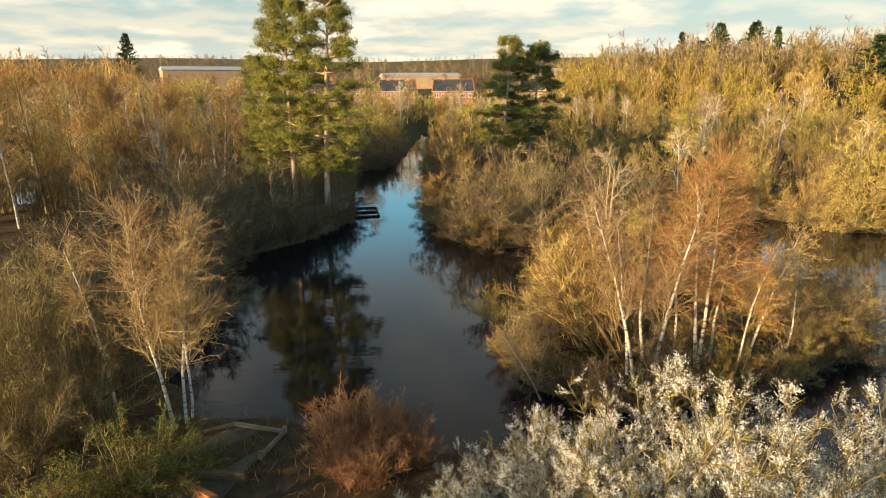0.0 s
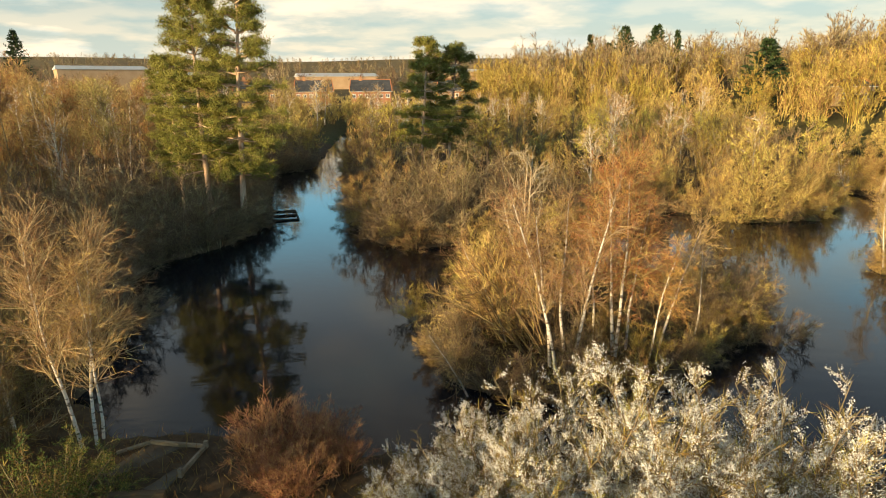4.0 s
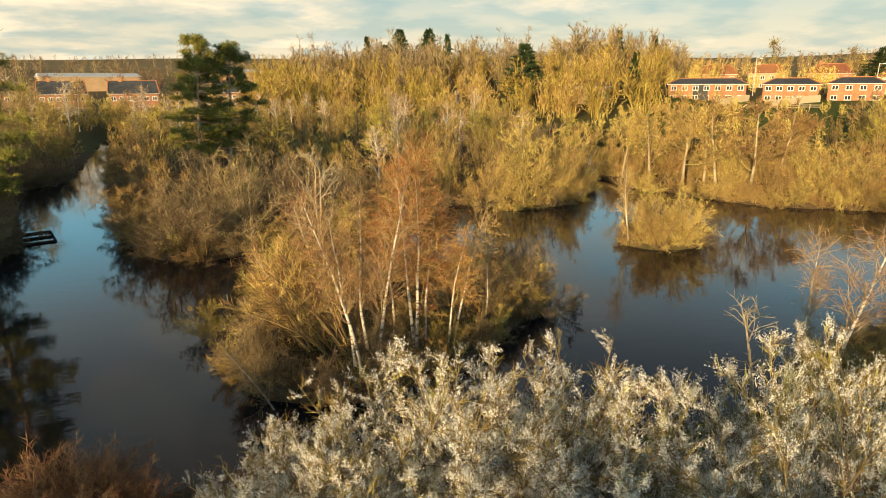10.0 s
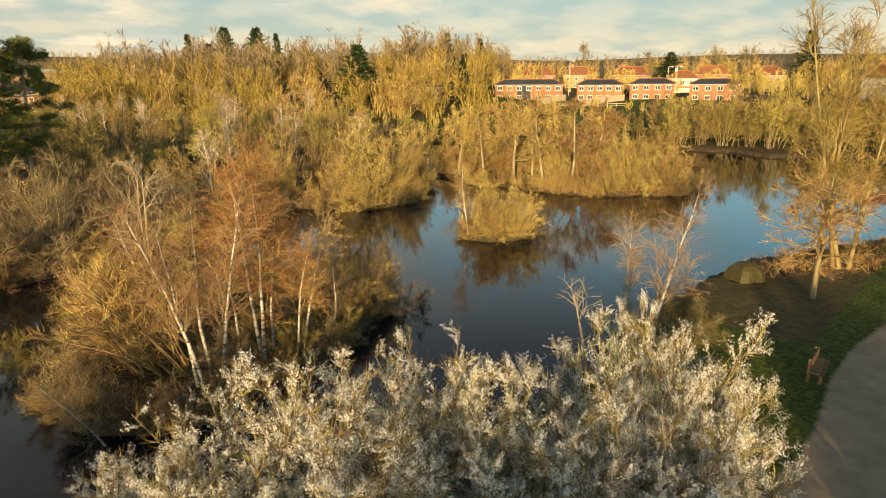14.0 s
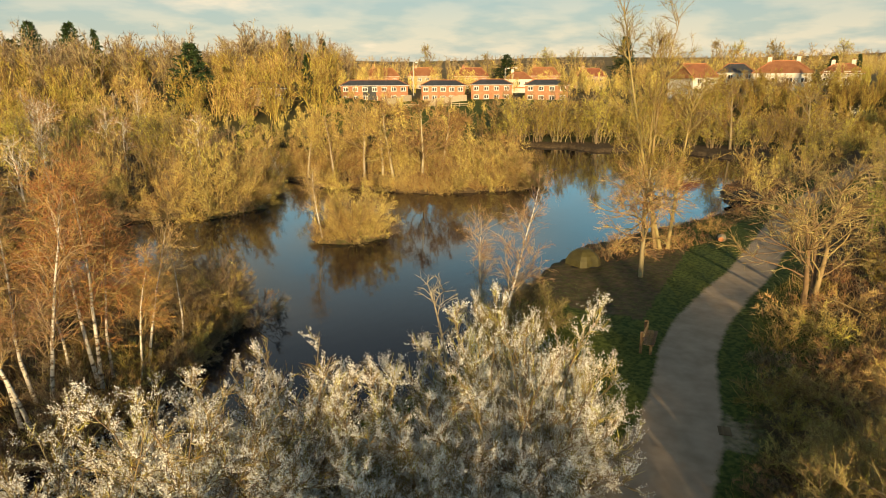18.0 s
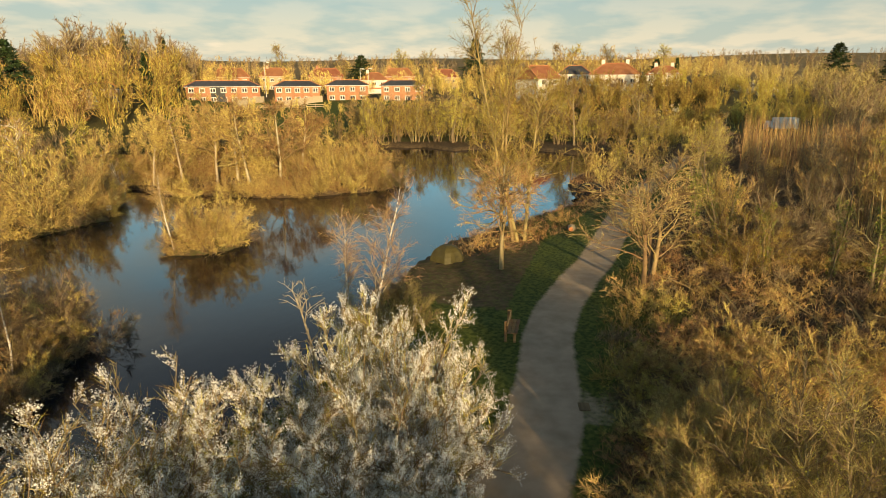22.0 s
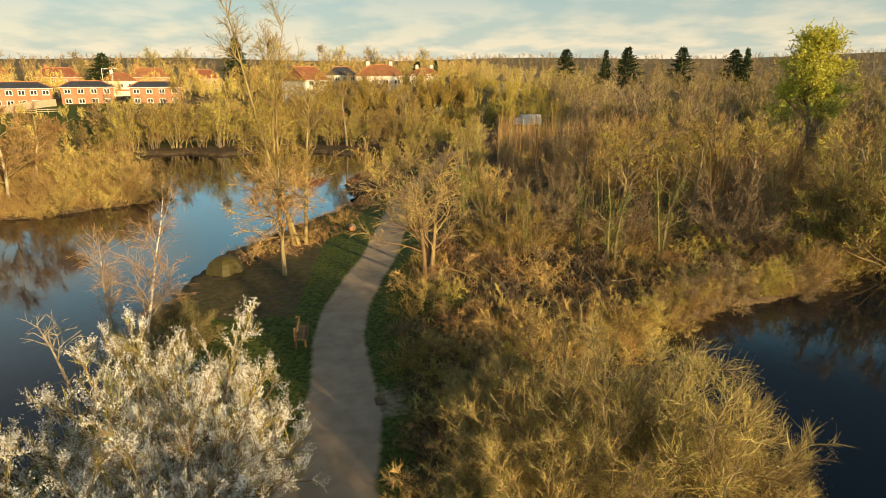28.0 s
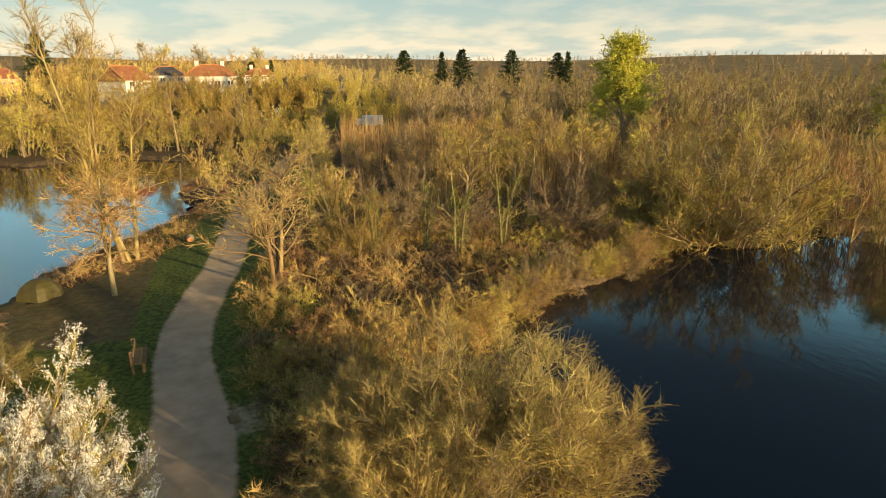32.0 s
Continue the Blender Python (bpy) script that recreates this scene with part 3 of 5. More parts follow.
def tangle(name, label, category, outline, count, tall, material, seed, width=.008, keep=.15, curl=.35, clear=1.7):
    """Fine uncountable growth on dry land inside an outline."""
    rng = np.random.default_rng(seed)
    o = np.array(outline, float)
    c = rng.uniform(o.min(0), o.max(0), (count * 3, 2))
    ok = (signed(c[:, 0], c[:, 1], outline) < 0) & (shore(c[:, 0], c[:, 1]) > keep) & (path_off(c[:, 0], c[:, 1]) > clear)
    c = c[ok][:count]
    patch = .55 + .45 * waves(c[:, 0], c[:, 1], 1.3)
    z = height(c[:, 0], c[:, 1])
    s = np.column_stack([c, z - .05])
    way = rng.normal(0, curl, (len(c), 3)) + np.array((0, 0, 1))
    lines = shoots(rng, s, way, tall * rng.uniform(.4, 1.2, len(c)) * (.4 + .8 * patch), 4, curl * .6, -.08)
    tagged(part(name, mesh_of(name, *tubes(rng, lines, width, width * .4, 2)), material), label, category, kind="stuff")


GOLD = [kind_of("gold%d" % i, bush, 10 + i, 5.0, 16, 17, 14, r=.0105, reach=.22, short=.13) for i in range(4)]
OLIVE = [kind_of("olive%d" % i, bush, 20 + i, 5.0, 16, 16, 14, wood="limb_tan", twig="twig_olive", r=.009, bud="bud_green", nb=1, bsize=.03, reach=.22, short=.13) for i in range(3)]
BROWN = [kind_of("brown%d" % i, bush, 30 + i, 5.0, 16, 17, 14, wood="limb_tan", twig="twig_brown", r=.0105, wide=.7, reach=.22, short=.13) for i in range(3)]
FARGOLD = [kind_of("fargold%d" % i, bush, 40 + i, 6.0, 12, 14, 9, 60, "limb_gold", "twig_gold", .02, wide=.42, reach=.2, short=.085, lift=.16) for i in range(3)]
FAROLIVE = [kind_of("farolive%d" % i, bush, 50 + i, 6.0, 12, 14, 8, 60, "limb_tan", "twig_olive", .02, "bud_green", 1, .04, wide=.42, reach=.2, short=.085, lift=.16) for i in range(3)]
FARBROWN = [kind_of("farbrown%d" % i, bush, 60 + i, 6.0, 12, 14, 9, 60, "limb_tan", "twig_brown", .02, wide=.42, reach=.2, short=.085, lift=.16) for i in range(3)]
UPRIGHT = [kind_of("upright%d" % i, bush, 70 + i, 6.5, 14, 13, 13, 50, "limb_gold", ("twig_gold", "twig_orange", "twig_dull")[i], .0092, "bud_green" if i == 2 else "", 1, .035, wide=.32, reach=.2, short=.1, lift=.2) for i in range(3)]
OAK = [kind_of("oak%d" % i, tree, 80 + i, 9.0, 15, 9, 17, wood="pale_bark", limbs="limb_gold", twig="twig_gold", clear=.26, spread=54, droop=.05, r=.02, short=.09, r0=.018) for i in range(3)]
BARE = [kind_of("bare%d" % i, tree, 90 + i, 9.0, 12, 9, 10, wood="limb_tan", twig="twig_olive", clear=.2, spread=44, r=.022, bud="bud_green", nb=1, bsize=.05) for i in range(3)]
BIRCH = [kind_of("birch%d" % i, tree, 100 + i, 9.0, 24, 6, 9, wood="birch_bark", limbs="limb_pink", twig="twig_orange", clear=.28, spread=30, droop=-.01, r0=.0105, r=.008, lead=1.0, limb=.25, short=.075, lr=.2, br=.45) for i in range(4)]
WEEPING = [kind_of("weeping%d" % i, tree, 105 + i, 9.0, 26, 8, 13, wood="birch_bark", limbs="limb_gold", twig="twig_russet", clear=.24, spread=36, droop=-.05, r0=.0095, r=.0085, lead=1.0, limb=.24, short=.07, lr=.2, br=.5, trunks=1 + i) for i in range(2)]
FARBIRCH = [kind_of("farbirch%d" % i, tree, 110 + i, 10.0, 14, 6, 7, wood="birch_bark", limbs="birch_bark", twig="twig_orange", clear=.25, spread=34, droop=.0, r0=.013, r=.024, lead=1.0, limb=.3) for i in range(3)]
SPREAD = kind_of("spread", tree, 131, 8.0, 30, 9, 13, wood="limb_tan", limbs="limb_gold", twig="twig_orange", clear=.28, spread=72, droop=-.035, r0=.019, r=.011, lead=.9, limb=.46)
DEAD = kind_of("dead", tree, 141, 9.5, 9, 4, 3, wood="pale_bark", twig="pale_bark", clear=.3, spread=40, droop=.03, r0=.013, r=.016, lead=.95, limb=.34, trunks=2, lean=8)
FORK = kind_of("fork", tree, 151, 4.6, 8, 5, 5, wood="pale_bark", twig="pale_bark", clear=.35, spread=50, droop=.03, r0=.019, r=.009, lead=.85, limb=.5)
WILLOW = kind_of("willow", tree, 161, 18.0, 28, 12, 12, wood="limb_tan", twig="twig_olive", clear=.22, spread=46, droop=.03, r0=.018, r=.025, limb=.34, bud="leaf_willow", nb=14, bsize=.1, lead=.88)
PINE = [kind_of("pine%d" % i, pine, 170 + i, 18.0, .25, (.27, .24)[i], 15, 22) for i in range(2)]
SMALLPINE = [kind_of("smallpine%d" % i, pine, 175 + i, 15.5, .27, .34, 12, 20, ("needle", "needle_blue")[i]) for i in range(2)]
CONIFER = [kind_of("conifer%d" % i, conifer, 180 + i, 12.0, (.26, .42)[i], n=20) for i in range(2)]
BLOSSOM = [kind_of("blossom%d" % i, bush, 190 + i, 4.6, 24, 24, 7, 82, "limb_tan", "twig_olive", .0065, "petal", 15, .0185, .10, wide=.66, reach=.19, lift=.16) for i in range(2)]
NEARBUSH = [kind_of("nearbush%d" % i, bush, 200 + i, 4.8, 26, 26, 14, 80, ("limb_tan", "limb_gold")[i], ("twig_dull", "twig_straw")[i], .0046, "bud_green", 1, .02, .12, reach=.2, lift=.10) for i in range(2)]
BANKBUSH = [kind_of("bankbush%d" % i, bush, 230 + i, 5.0, 22, 24, 10, 75, "limb_tan", "twig_dull", .0068, "bud_green" if i else "", 1, .02, .11, reach=.2, lift=.14) for i in range(3)]
ALDER = [kind_of("alder%d" % i, tree, 240 + i, 11.0, 22, 9, 8, wood=("limb_tan", "birch_bark", "limb_tan")[i], limbs="limb_gold", twig=("twig_russet", "twig_orange", "twig_straw")[i], clear=.25, spread=36, droop=.05, r0=.011, r=.017, limb=.3, short=.07, lr=.2, br=.8, lead=1.0, bud=("", "", "bud_green")[i], nb=1, bsize=.045) for i in range(3)]
NEARBIRCH = [kind_of("nearbirch%d" % i, tree, 206 + i, 9.0, 36, 8, 10, wood="birch_bark", limbs="limb_pink", twig="twig_orange", clear=.24, spread=32, droop=.02, r0=.0085, r=.0065, lead=1.0, limb=.27, short=.07, lr=.22, br=.45) for i in range(2)]
DOGWOOD = kind_of("dogwood", bush, 210, 2.4, 34, 9, 9, 60, "twig_red", "twig_red", .0065, wide=.6, lift=.14)
LEAFY = kind_of("leafy", bush, 215, 2.6, 14, 9, 12, 78, "limb_tan", "twig_olive", .007, "leaf_green", 3, .035)
BRAMBLE = [kind_of("bramble%d" % i, bush, 220 + i, 1.6, 13, 8, 10, 88, ("limb_gold", "limb_tan", "limb_gold", "limb_tan")[i], ("twig_orange", "twig_brown", "twig_gold", "twig_olive")[i], .009, short=.26, wide=1.0) for i in range(4)]

# pines by the channel
for az, d, k, h, tp in ((-13.6, 51.5, 0, 17.0, (0, .8)), (-10.8, 51.0, 1, 17.9, (0, 2.6)), (-15.6, 58, 0, 13.0, (0, 0))):
    plant("pine_tree", PINE[k], *polar(az, d), h / 18, 1.3 + 2 * k + d, "tall Scots pine with an orange trunk on the bank", "pine tree", "pines by the channel", tp)
for az, d, k, h in ((5.5, 66, 0, 15.0), (7.9, 68, 1, 14.6)):
    plant("pine_tree", SMALLPINE[k], *polar(az, d), h / 15.5, .4 + k, "Scots pine with a bare lower trunk among bushes", "pine tree", "pines by the channel")

# birch island
for az, d, h, k, lean in ((10.9, 21.2, 4.6, 0, -25), (18.6, 22.7, 7.5, 1, -10), (18.2, 23.1, 6.8, 2, -3), (20.4, 23.0, 7.7, 3, 2), (19.2, 24.5, 7.4, 0, -6), (13.5, 25.5, 5.6, 2, -18),
                          (28.1, 26.1, 5.9, 1, 9), (31, 28, 4.6, 3, 12), (16, 27.5, 7.0, 0, -8)):
    plant("birch_tree", BIRCH[k], *polar(az, d), h / 9, k * 1.7 + az, "slender white-barked birch with fine orange twigs", "birch tree", "birches on the island", (0, lean))
for az, d, h, k, lean in ((23.8, 24.7, 8.6, 1, -1), (25.2, 25.4, 7.0, 0, 3), (22.0, 26.2, 6.6, 0, -4), (27.2, 24.6, 5.6, 0, 8)):
    plant("birch_tree", WEEPING[k], *polar(az, d), h / 9, az, "many-stemmed birch with drooping russet twigs", "birch tree", "birches on the island", (0, lean))
for az, d, s, k, lean in ((16.5, 24.4, 1.05, 1, -30), (14.6, 25.6, .95, 1, -24), (12.6, 26.5, .8, 0, -15), (18, 27.5, .95, 1, -8)):
    plant("willow_tree", UPRIGHT[k], *polar(az, d), s, az, "golden willow leaning out over the water", "willow tree", "willows on the birch island", (0, lean), wide=1.1)
for i, (x, y) in enumerate(scatter(BIRCH_ISLAND, 2.3, 3, -.1)):
    plant("sallow_bush", (BROWN, GOLD, BROWN, OLIVE)[i % 4][i % 3], x, y, pick.uniform(.4, .66), pick.uniform(0, 6), "open grey-brown sallow bush on the island", "bush", "bushes on the birch island")
for az, d, s in ((36.0, 30, .78), (33.8, 31, .72), (38.0, 32, .6), (31.5, 29, .6)):
    plant("sallow_bush", BROWN[int(az) % 3], *polar(az, d), s, az, "open grey-brown sallow bush on the island", "bush", "bushes on the birch island")
plant("dead_tree", DEAD, *polar(15.2, 42), 1.0, .5, "dead pale tree with bare forked limbs", "tree", tip=(0, -3))

# wooded island
for i, (x, y) in enumerate(scatter(tuple((a, b) for a, b in WOOD_ISLAND if b < 100) + ((60, 98), (0, 98)), 4.1, 5)):
    d = math.hypot(x, y)
    front = d < 62
    r = pick.random()
    if r < .08 and not front:
        plant("birch_tree", FARBIRCH[i % 3], x, y, pick.uniform(.75, 1.05), pick.uniform(0, 6), "pale-stemmed bare birch in the wet woodland", "birch tree", "woodland trees")
    elif r < .3 and not front:
        plant("bare_tree", BARE[i % 3], x, y, pick.uniform(.8, 1.05), pick.uniform(0, 6), "bare tree with yellow-green buds in the wet woodland", "tree", "woodland trees")
    else:
        kinds = (BROWN, OLIVE, BROWN, GOLD) if front and x < 17 else (GOLD, OLIVE, GOLD, BROWN) if front else (FARGOLD, FAROLIVE, FARGOLD, FARBROWN)
        k = kinds[i % 4]
        plant("sallow_bush", k[i % 3], x, y, pick.uniform(1.15, 1.5) if front else pick.uniform(1.0, 1.4), pick.uniform(0, 6), "leafless golden sallow thicket at the water", "bush", "island bushes", wide=pick.uniform(.85, 1.1))
for i, (x, y) in enumerate(scatter(((-2, 98), (62, 98), (75, 110), (70, 165), (0, 170)), 6.5, 6)):
    plant("bare_tree" if i % 3 else "birch_tree", (FAROLIVE, FARGOLD, FARBIRCH)[i % 3][i % 3], x, y, pick.uniform(1.2, 1.6) if i % 3 < 2 else pick.uniform(.8, 1.1), pick.uniform(0, 6), "bare golden tree in the far woodland", "tree", "far woodland trees")

# low growth that overhangs the waterline
def fringe(line, gap, kinds, lo, hi, seed, label, group, inset=.3, closed=True):
    rng = random.Random(seed)
    pts = list(line) + ([line[0]] if closed else [])
    run = 0.0
    for (x0, y0), (x1, y1) in zip(pts, pts[1:]):
        ln = math.hypot(x1 - x0, y1 - y0)
        while run < ln:
            f = run / ln
            x, y = x0 + (x1 - x0) * f - (y1 - y0) / ln * inset, y0 + (y1 - y0) * f + (x1 - x0) / ln * inset
            plant("waterside_shrub", kinds[rng.randrange(len(kinds))], x + rng.uniform(-.3, .3), y + rng.uniform(-.3, .3), rng.uniform(lo, hi), rng.uniform(0, 6), label, "bush", group, wide=rng.uniform(1.0, 1.3), sink=.25)
            run += gap * rng.uniform(.7, 1.3)
        run -= ln


fringe(BIRCH_ISLAND[1:9], 1.5, BROWN + GOLD[:1], .28, .46, 401, "low brown bush overhanging the island waterline", "waterline bushes", closed=False)
fringe(WOOD_ISLAND[1:18], 2.3, GOLD + BROWN, .4, .75, 402, "low bush overhanging the wooded island waterline", "waterline bushes", closed=False)
fringe(ISLET, 1.5, GOLD + BROWN, .2, .3, 403, "low golden bush overhanging the islet waterline", "waterline bushes")
fringe(OAK_ISLAND[1:8], 1.7, GOLD, .38, .62, 404, "low golden bush overhanging the grassy island edge", "waterline bushes", closed=False)
fringe(MAIN_POND_WEST[1:], 1.9, BROWN, .5, .8, 405, "low brown bush overhanging the west shore", "waterline bushes", -.4, False)

# golden growth along the far end of the channel
for i in range(22):
    x, y = -7.5 - pick.uniform(0, 7) - (2.5 if i < 6 else 0), 76 + i * 3.6
    plant("sallow_bush", (FARGOLD, FAROLIVE, FARBROWN)[i % 3][i % 3], x, y, pick.uniform(.6, 1.0), pick.uniform(0, 6), "leafless golden bush along the channel", "bush", "bushes along the channel")
for i in range(16):
    plant("sallow_bush", (FARGOLD, FAROLIVE)[i % 2][i % 3], *polar(-7 + i * 1.1, 150 + 5 * (i % 3)), pick.uniform(.7, 1.1), pick.uniform(0, 6), "golden bush at the end of the channel", "bush", "bushes along the channel")

# oak island and islet
for az, d, h, k in ((43.2, 75, 8, 0), (45.5, 74, 9.4, 1), (48.3, 72, 10.2, 2), (51.0, 71, 10, 0), (53.8, 70, 10, 1), (50, 76, 10, 2), (55.5, 75, 9.6, 0), (47, 79, 8.5, 1)):
    plant("oak_tree", OAK[k], *polar(az, d), h / 9, az * 2.1, "bare round-headed tree on the grassy island", "tree", "trees on the grassy island")
for az, d, s, k in ((58.5, 70, 1.35, 0), (61.5, 69, 1.2, 1), (57, 74, 1.3, 2), (60.5, 74, 1.3, 3), (55, 67, .9, 1), (46, 70, .6, 2), (52, 67.5, .7, 0), (63, 73, 1.1, 2)):
    plant("sallow_bush", GOLD[k], *polar(az, d), s, az, "rounded golden-brown bush overhanging the island edge", "bush", "bushes on the grassy island")
plant("birch_tree", BIRCH[0], *polar(44.1, 45.3), .66, 1, "thin white birch leaning over the islet edge", "birch tree", tip=(0, -8))
plant("birch_tree", FARBIRCH[1], *polar(41.4, 75), .7, 2, "pale birch stem leaning over the channel", "birch tree", tip=(0, -16))
for az, d, s, k in ((45.6, 45.2, 0.72, 0), (47.0, 44.8, 0.9, 1), (48.6, 45.4, 0.86, 2), (47.8, 47.5, 0.95, 3), (46.2, 47.3, 0.9, 2)):
    plant("sallow_bush", GOLD[k], *polar(az, d), s, az, "low golden bush on the small islet", "bush", "bushes on the islet")

for i in range(20):
    plant("sallow_bush", GOLD[i % 4], *polar(43 + i * .95, 77.5 + 3 * (i % 2) - max(0, i - 14) * .8), pick.uniform(1.0, 1.3), pick.uniform(0, 6), "rounded golden bush at the back of the grassy island", "bush", "bushes on the grassy island")

# far north-east bank
for i in range(26):
    plant("bank_bush", (FARGOLD, FAROLIVE)[i % 2][i % 3], *polar(38 + i * 1.0, 116 + 8 * (i % 2) + pick.uniform(-2, 2)), pick.uniform(.85, 1.1), pick.uniform(0, 6), "leafless bush below the gardens", "bush", "bushes below the gardens")
for i in range(46):
    az = 60.5 + i * .62
    d = 119 + 9 * (i % 3) + pick.uniform(-2, 2) - (4 if az > 72 else 0)
    k = (FAROLIVE, FARGOLD, FARBROWN)[i % 3 if az < 80 else (i * 2) % 3]
    plant("bank_bush", k[i % 3], *polar(az, d), pick.uniform(1.45, 1.75) if 61 < az < 71 else pick.uniform(1.0, 1.35), pick.uniform(0, 6), "thick leafless bush along the far bank", "bush", "bushes on the far bank", wide=1.3)
for az, d, h in ((69.5, 116, 11), (72, 121, 12), (80.5, 113, 12.5), (79, 116, 11), (86, 118, 11), (66.5, 132, 12), (74.5, 128, 11)):
    plant("bare_tree", BARE[int(az) % 3], *polar(az, d), h / 9, az, "bare bank tree with greenish twigs", "tree", "trees on the far bank")

# by the tent
def tall_tree(seed):
    """Two leaning stems that fork into upright limbs."""
    rng = np.random.default_rng(seed)

    def stem(foot, lean, bend, length):
        u = np.linspace(0, 1, 9)
        out = length * (lean * u + bend * u * u)
        return np.stack([foot + out, rng.normal(0, .12, 9).cumsum() * .5, length * u - .25], 1)

    a = np.stack([stem(0, -.28, .06, 16.2), stem(-.35, -.20, .22, 15.4), stem(-1.2, -.04, .05, 13.6), stem(.4, .05, .03, 11.0)])
    b = spawn(rng, a, 24, .2, .97, 3.4, 38, 6, .13, .10, .5)
    c = spawn(rng, b, 9, .2, 1, 1.6, 42, 4, .18, .05, .5)
    d = spawn(rng, c, 9, .1, 1, .75, 40, 2, .2, .04, .4)
    return [("trunk", tubes(rng, a, .15, .015, 8), "limb_gold"), ("limbwork", tubes(rng, b, .035, .01, 4), "limb_gold"), ("branchwork", tubes(rng, c, .018, .007, 3), "limb_gold"),
            ("crown", tubes(rng, d, .011, .004, 2), "twig_olive"), ("foliage", petals(rng, d, 1, .03), "bud_green")]


TALL = kind_of("tall", tall_tree, 121)
plant("tall_tree", TALL, *polar(75.7, 43.6), 1.0, radians(-75), "tall bare leaning tree with forked pale stems", "tree")
plant("bare_tree", SPREAD, *polar(74.0, 36.2), 1.0, .3, "bare tree with wide level branches on the bank", "tree")
OPEN = kind_of("open", tree, 155, 8.0, 13, 9, 14, wood="limb_gold", twig="twig_straw", clear=.22, spread=46, r=.008, r0=.016, limb=.46, lead=.86, lr=.34, trunks=3, lean=34)
plant("bare_tree", OPEN, *polar(87.8, 34.6), 1.0, 4.0, "bare spreading tree beside the footpath", "tree", wide=1.3)
plant("bare_tree", FORK, *polar(56.2, 22), 1.02, .2, "small pale forked tree at the water's edge", "tree")
plant("birch_tree", BIRCH[3], *polar(61.8, 25.5), .80, 1.0, "bare reddish birch behind the blossom", "birch tree")
plant("birch_tree", BIRCH[1], *polar(59.5, 29), .66, 2.0, "bare reddish birch behind the blossom", "birch tree")
for az, d, s in ((62.5, 27, .55), (65.5, 27, .5), (60, 25, .6), (64, 31, .4)):
    plant("sallow_bush", NEARBUSH[0], *polar(az, d), s, az, "low orange-brown shrub on the near bank", "bush", "shrubs on the near bank")
for az, d, s, k in ((72.5, 42, .7, 0), (75, 41, .55, 1), (77, 45, .9, 0), (71, 40.5, .6, 1), (79.5, 50, .9, 2), (82, 57, .8, 0), (80.5, 47, .5, 1), (76.5, 50.5, .6, 2)):
    plant("bramble", BRAMBLE[k], *polar(az, d), s, az, "tangled orange-brown brush on the bank", "shrub", "brush by the path")

# blossom
for az, d, h, k, wd in ((-3, 12.4, 1.6, 1, 1.4), (1, 13.0, 2.1, 0, 1.3), (5, 12, 2.1, 1, 1.3), (8, 13.4, 2.9, 1, 1.2), (13, 13.8, 3.9, 0, 1.0), (18.5, 14.4, 4.7, 1, .95), (24, 14.4, 5.0, 0, .95), (29.5, 14.4, 5.2, 1, 1.0), (35, 14.6, 5.2, 0, 1.0), (41, 14.8, 5.2, 1, 1.0), (47, 14.6, 4.9, 0, 1.0), (53, 14, 4.6, 1, 1.05),
                        (16, 11.2, 3.3, 1, 1.15), (25, 11, 3.6, 0, 1.15), (34, 11, 3.6, 1, 1.15), (43, 11, 3.5, 0, 1.15), (52, 11, 3.3, 1, 1.15), (8, 10.6, 2.0, 1, 1.3), (61, 11.5, 3.2, 0, 1.1)):
    plant("blackthorn_bush", BLOSSOM[k], *polar(az, d), h / 4.6, az * 1.3, "blackthorn bush covered in white blossom", "flowering bush", "blossoming bushes", wide=wd)
for az, d, h, k, wd in ((60, 16.5, 6.0, 0, .8), (65, 16.2, 6.1, 1, .8), (61.5, 14, 5.2, 1, .8), (57, 13.2, 4.3, 0, .9), (66.5, 14.6, 4.9, 0, .8), (63, 18, 5.4, 1, .7), (64.5, 17.2, 5.6, 0, .75), (61.5, 12.8, 3.6, 0, .9), (67.4, 16.6, 4.4, 1, .6)):
    plant("blackthorn_bush", BLOSSOM[k], *polar(az, d), h / 4.6, az * 1.7, "tall blackthorn bush in full white blossom", "flowering bush", "blossoming bushes", wide=wd)

# near left bank
for az, d, h, k, lean in ((-25.9, 20.6, 7.9, 0, -3), (-25.1, 20.4, 7.2, 1, 3), (-24.7, 20.9, 6.4, 0, 5)):
    plant("birch_tree", NEARBIRCH[k], *polar(az, d), h / 9, az, "slim birch of a clump with pink-brown twigs by the platform", "birch tree", "birch clump by the platform", (0, lean))
plant("birch_tree", BIRCH[1], *polar(-30.8, 23), .68, 1.4, "slim birch standing in dense bushes", "birch tree", tip=(0, -4))
for az, d, s, k in ((-36, 24, 1.05, 0), (-32.5, 26, 1.1, 1), (-39, 29, 1.2, 2), (-35, 30, 1.15, 0), (-30, 29, 1.05, 1), (-27.5, 27, .8, 2), (-34, 23.5, 1.0, 1), (-37.5, 26, 1.1, 0), (-29, 24.5, .85, 0), (-40, 25, 1.05, 2), (-41, 22, 1.0, 1), (-38, 19.5, .8, 2), (-33, 21.5, .75, 0), (-43, 33, 1.2, 1), (-30, 33.5, 1.05, 2)):
    plant("sallow_bush", BANKBUSH[k], *polar(az, d), s, az, "dense olive-brown bush on the near bank", "bush", "near bank bushes")
for az, d, s in ((-10.4, 17.2, .95), (-8.6, 17.4, .9), (-6.4, 17.0, .88), (-11.6, 16.4, .8), (-4.4, 16.8, .8), (-2.8, 16.2, .7), (-7.4, 15.4, .8), (-9.6, 15.4, .75)):
    plant("dogwood_bush", DOGWOOD, *polar(az, d), s, az, "orange-red stemmed dogwood bush in front of the pond", "bush", "red dogwoods", wide=1.15)
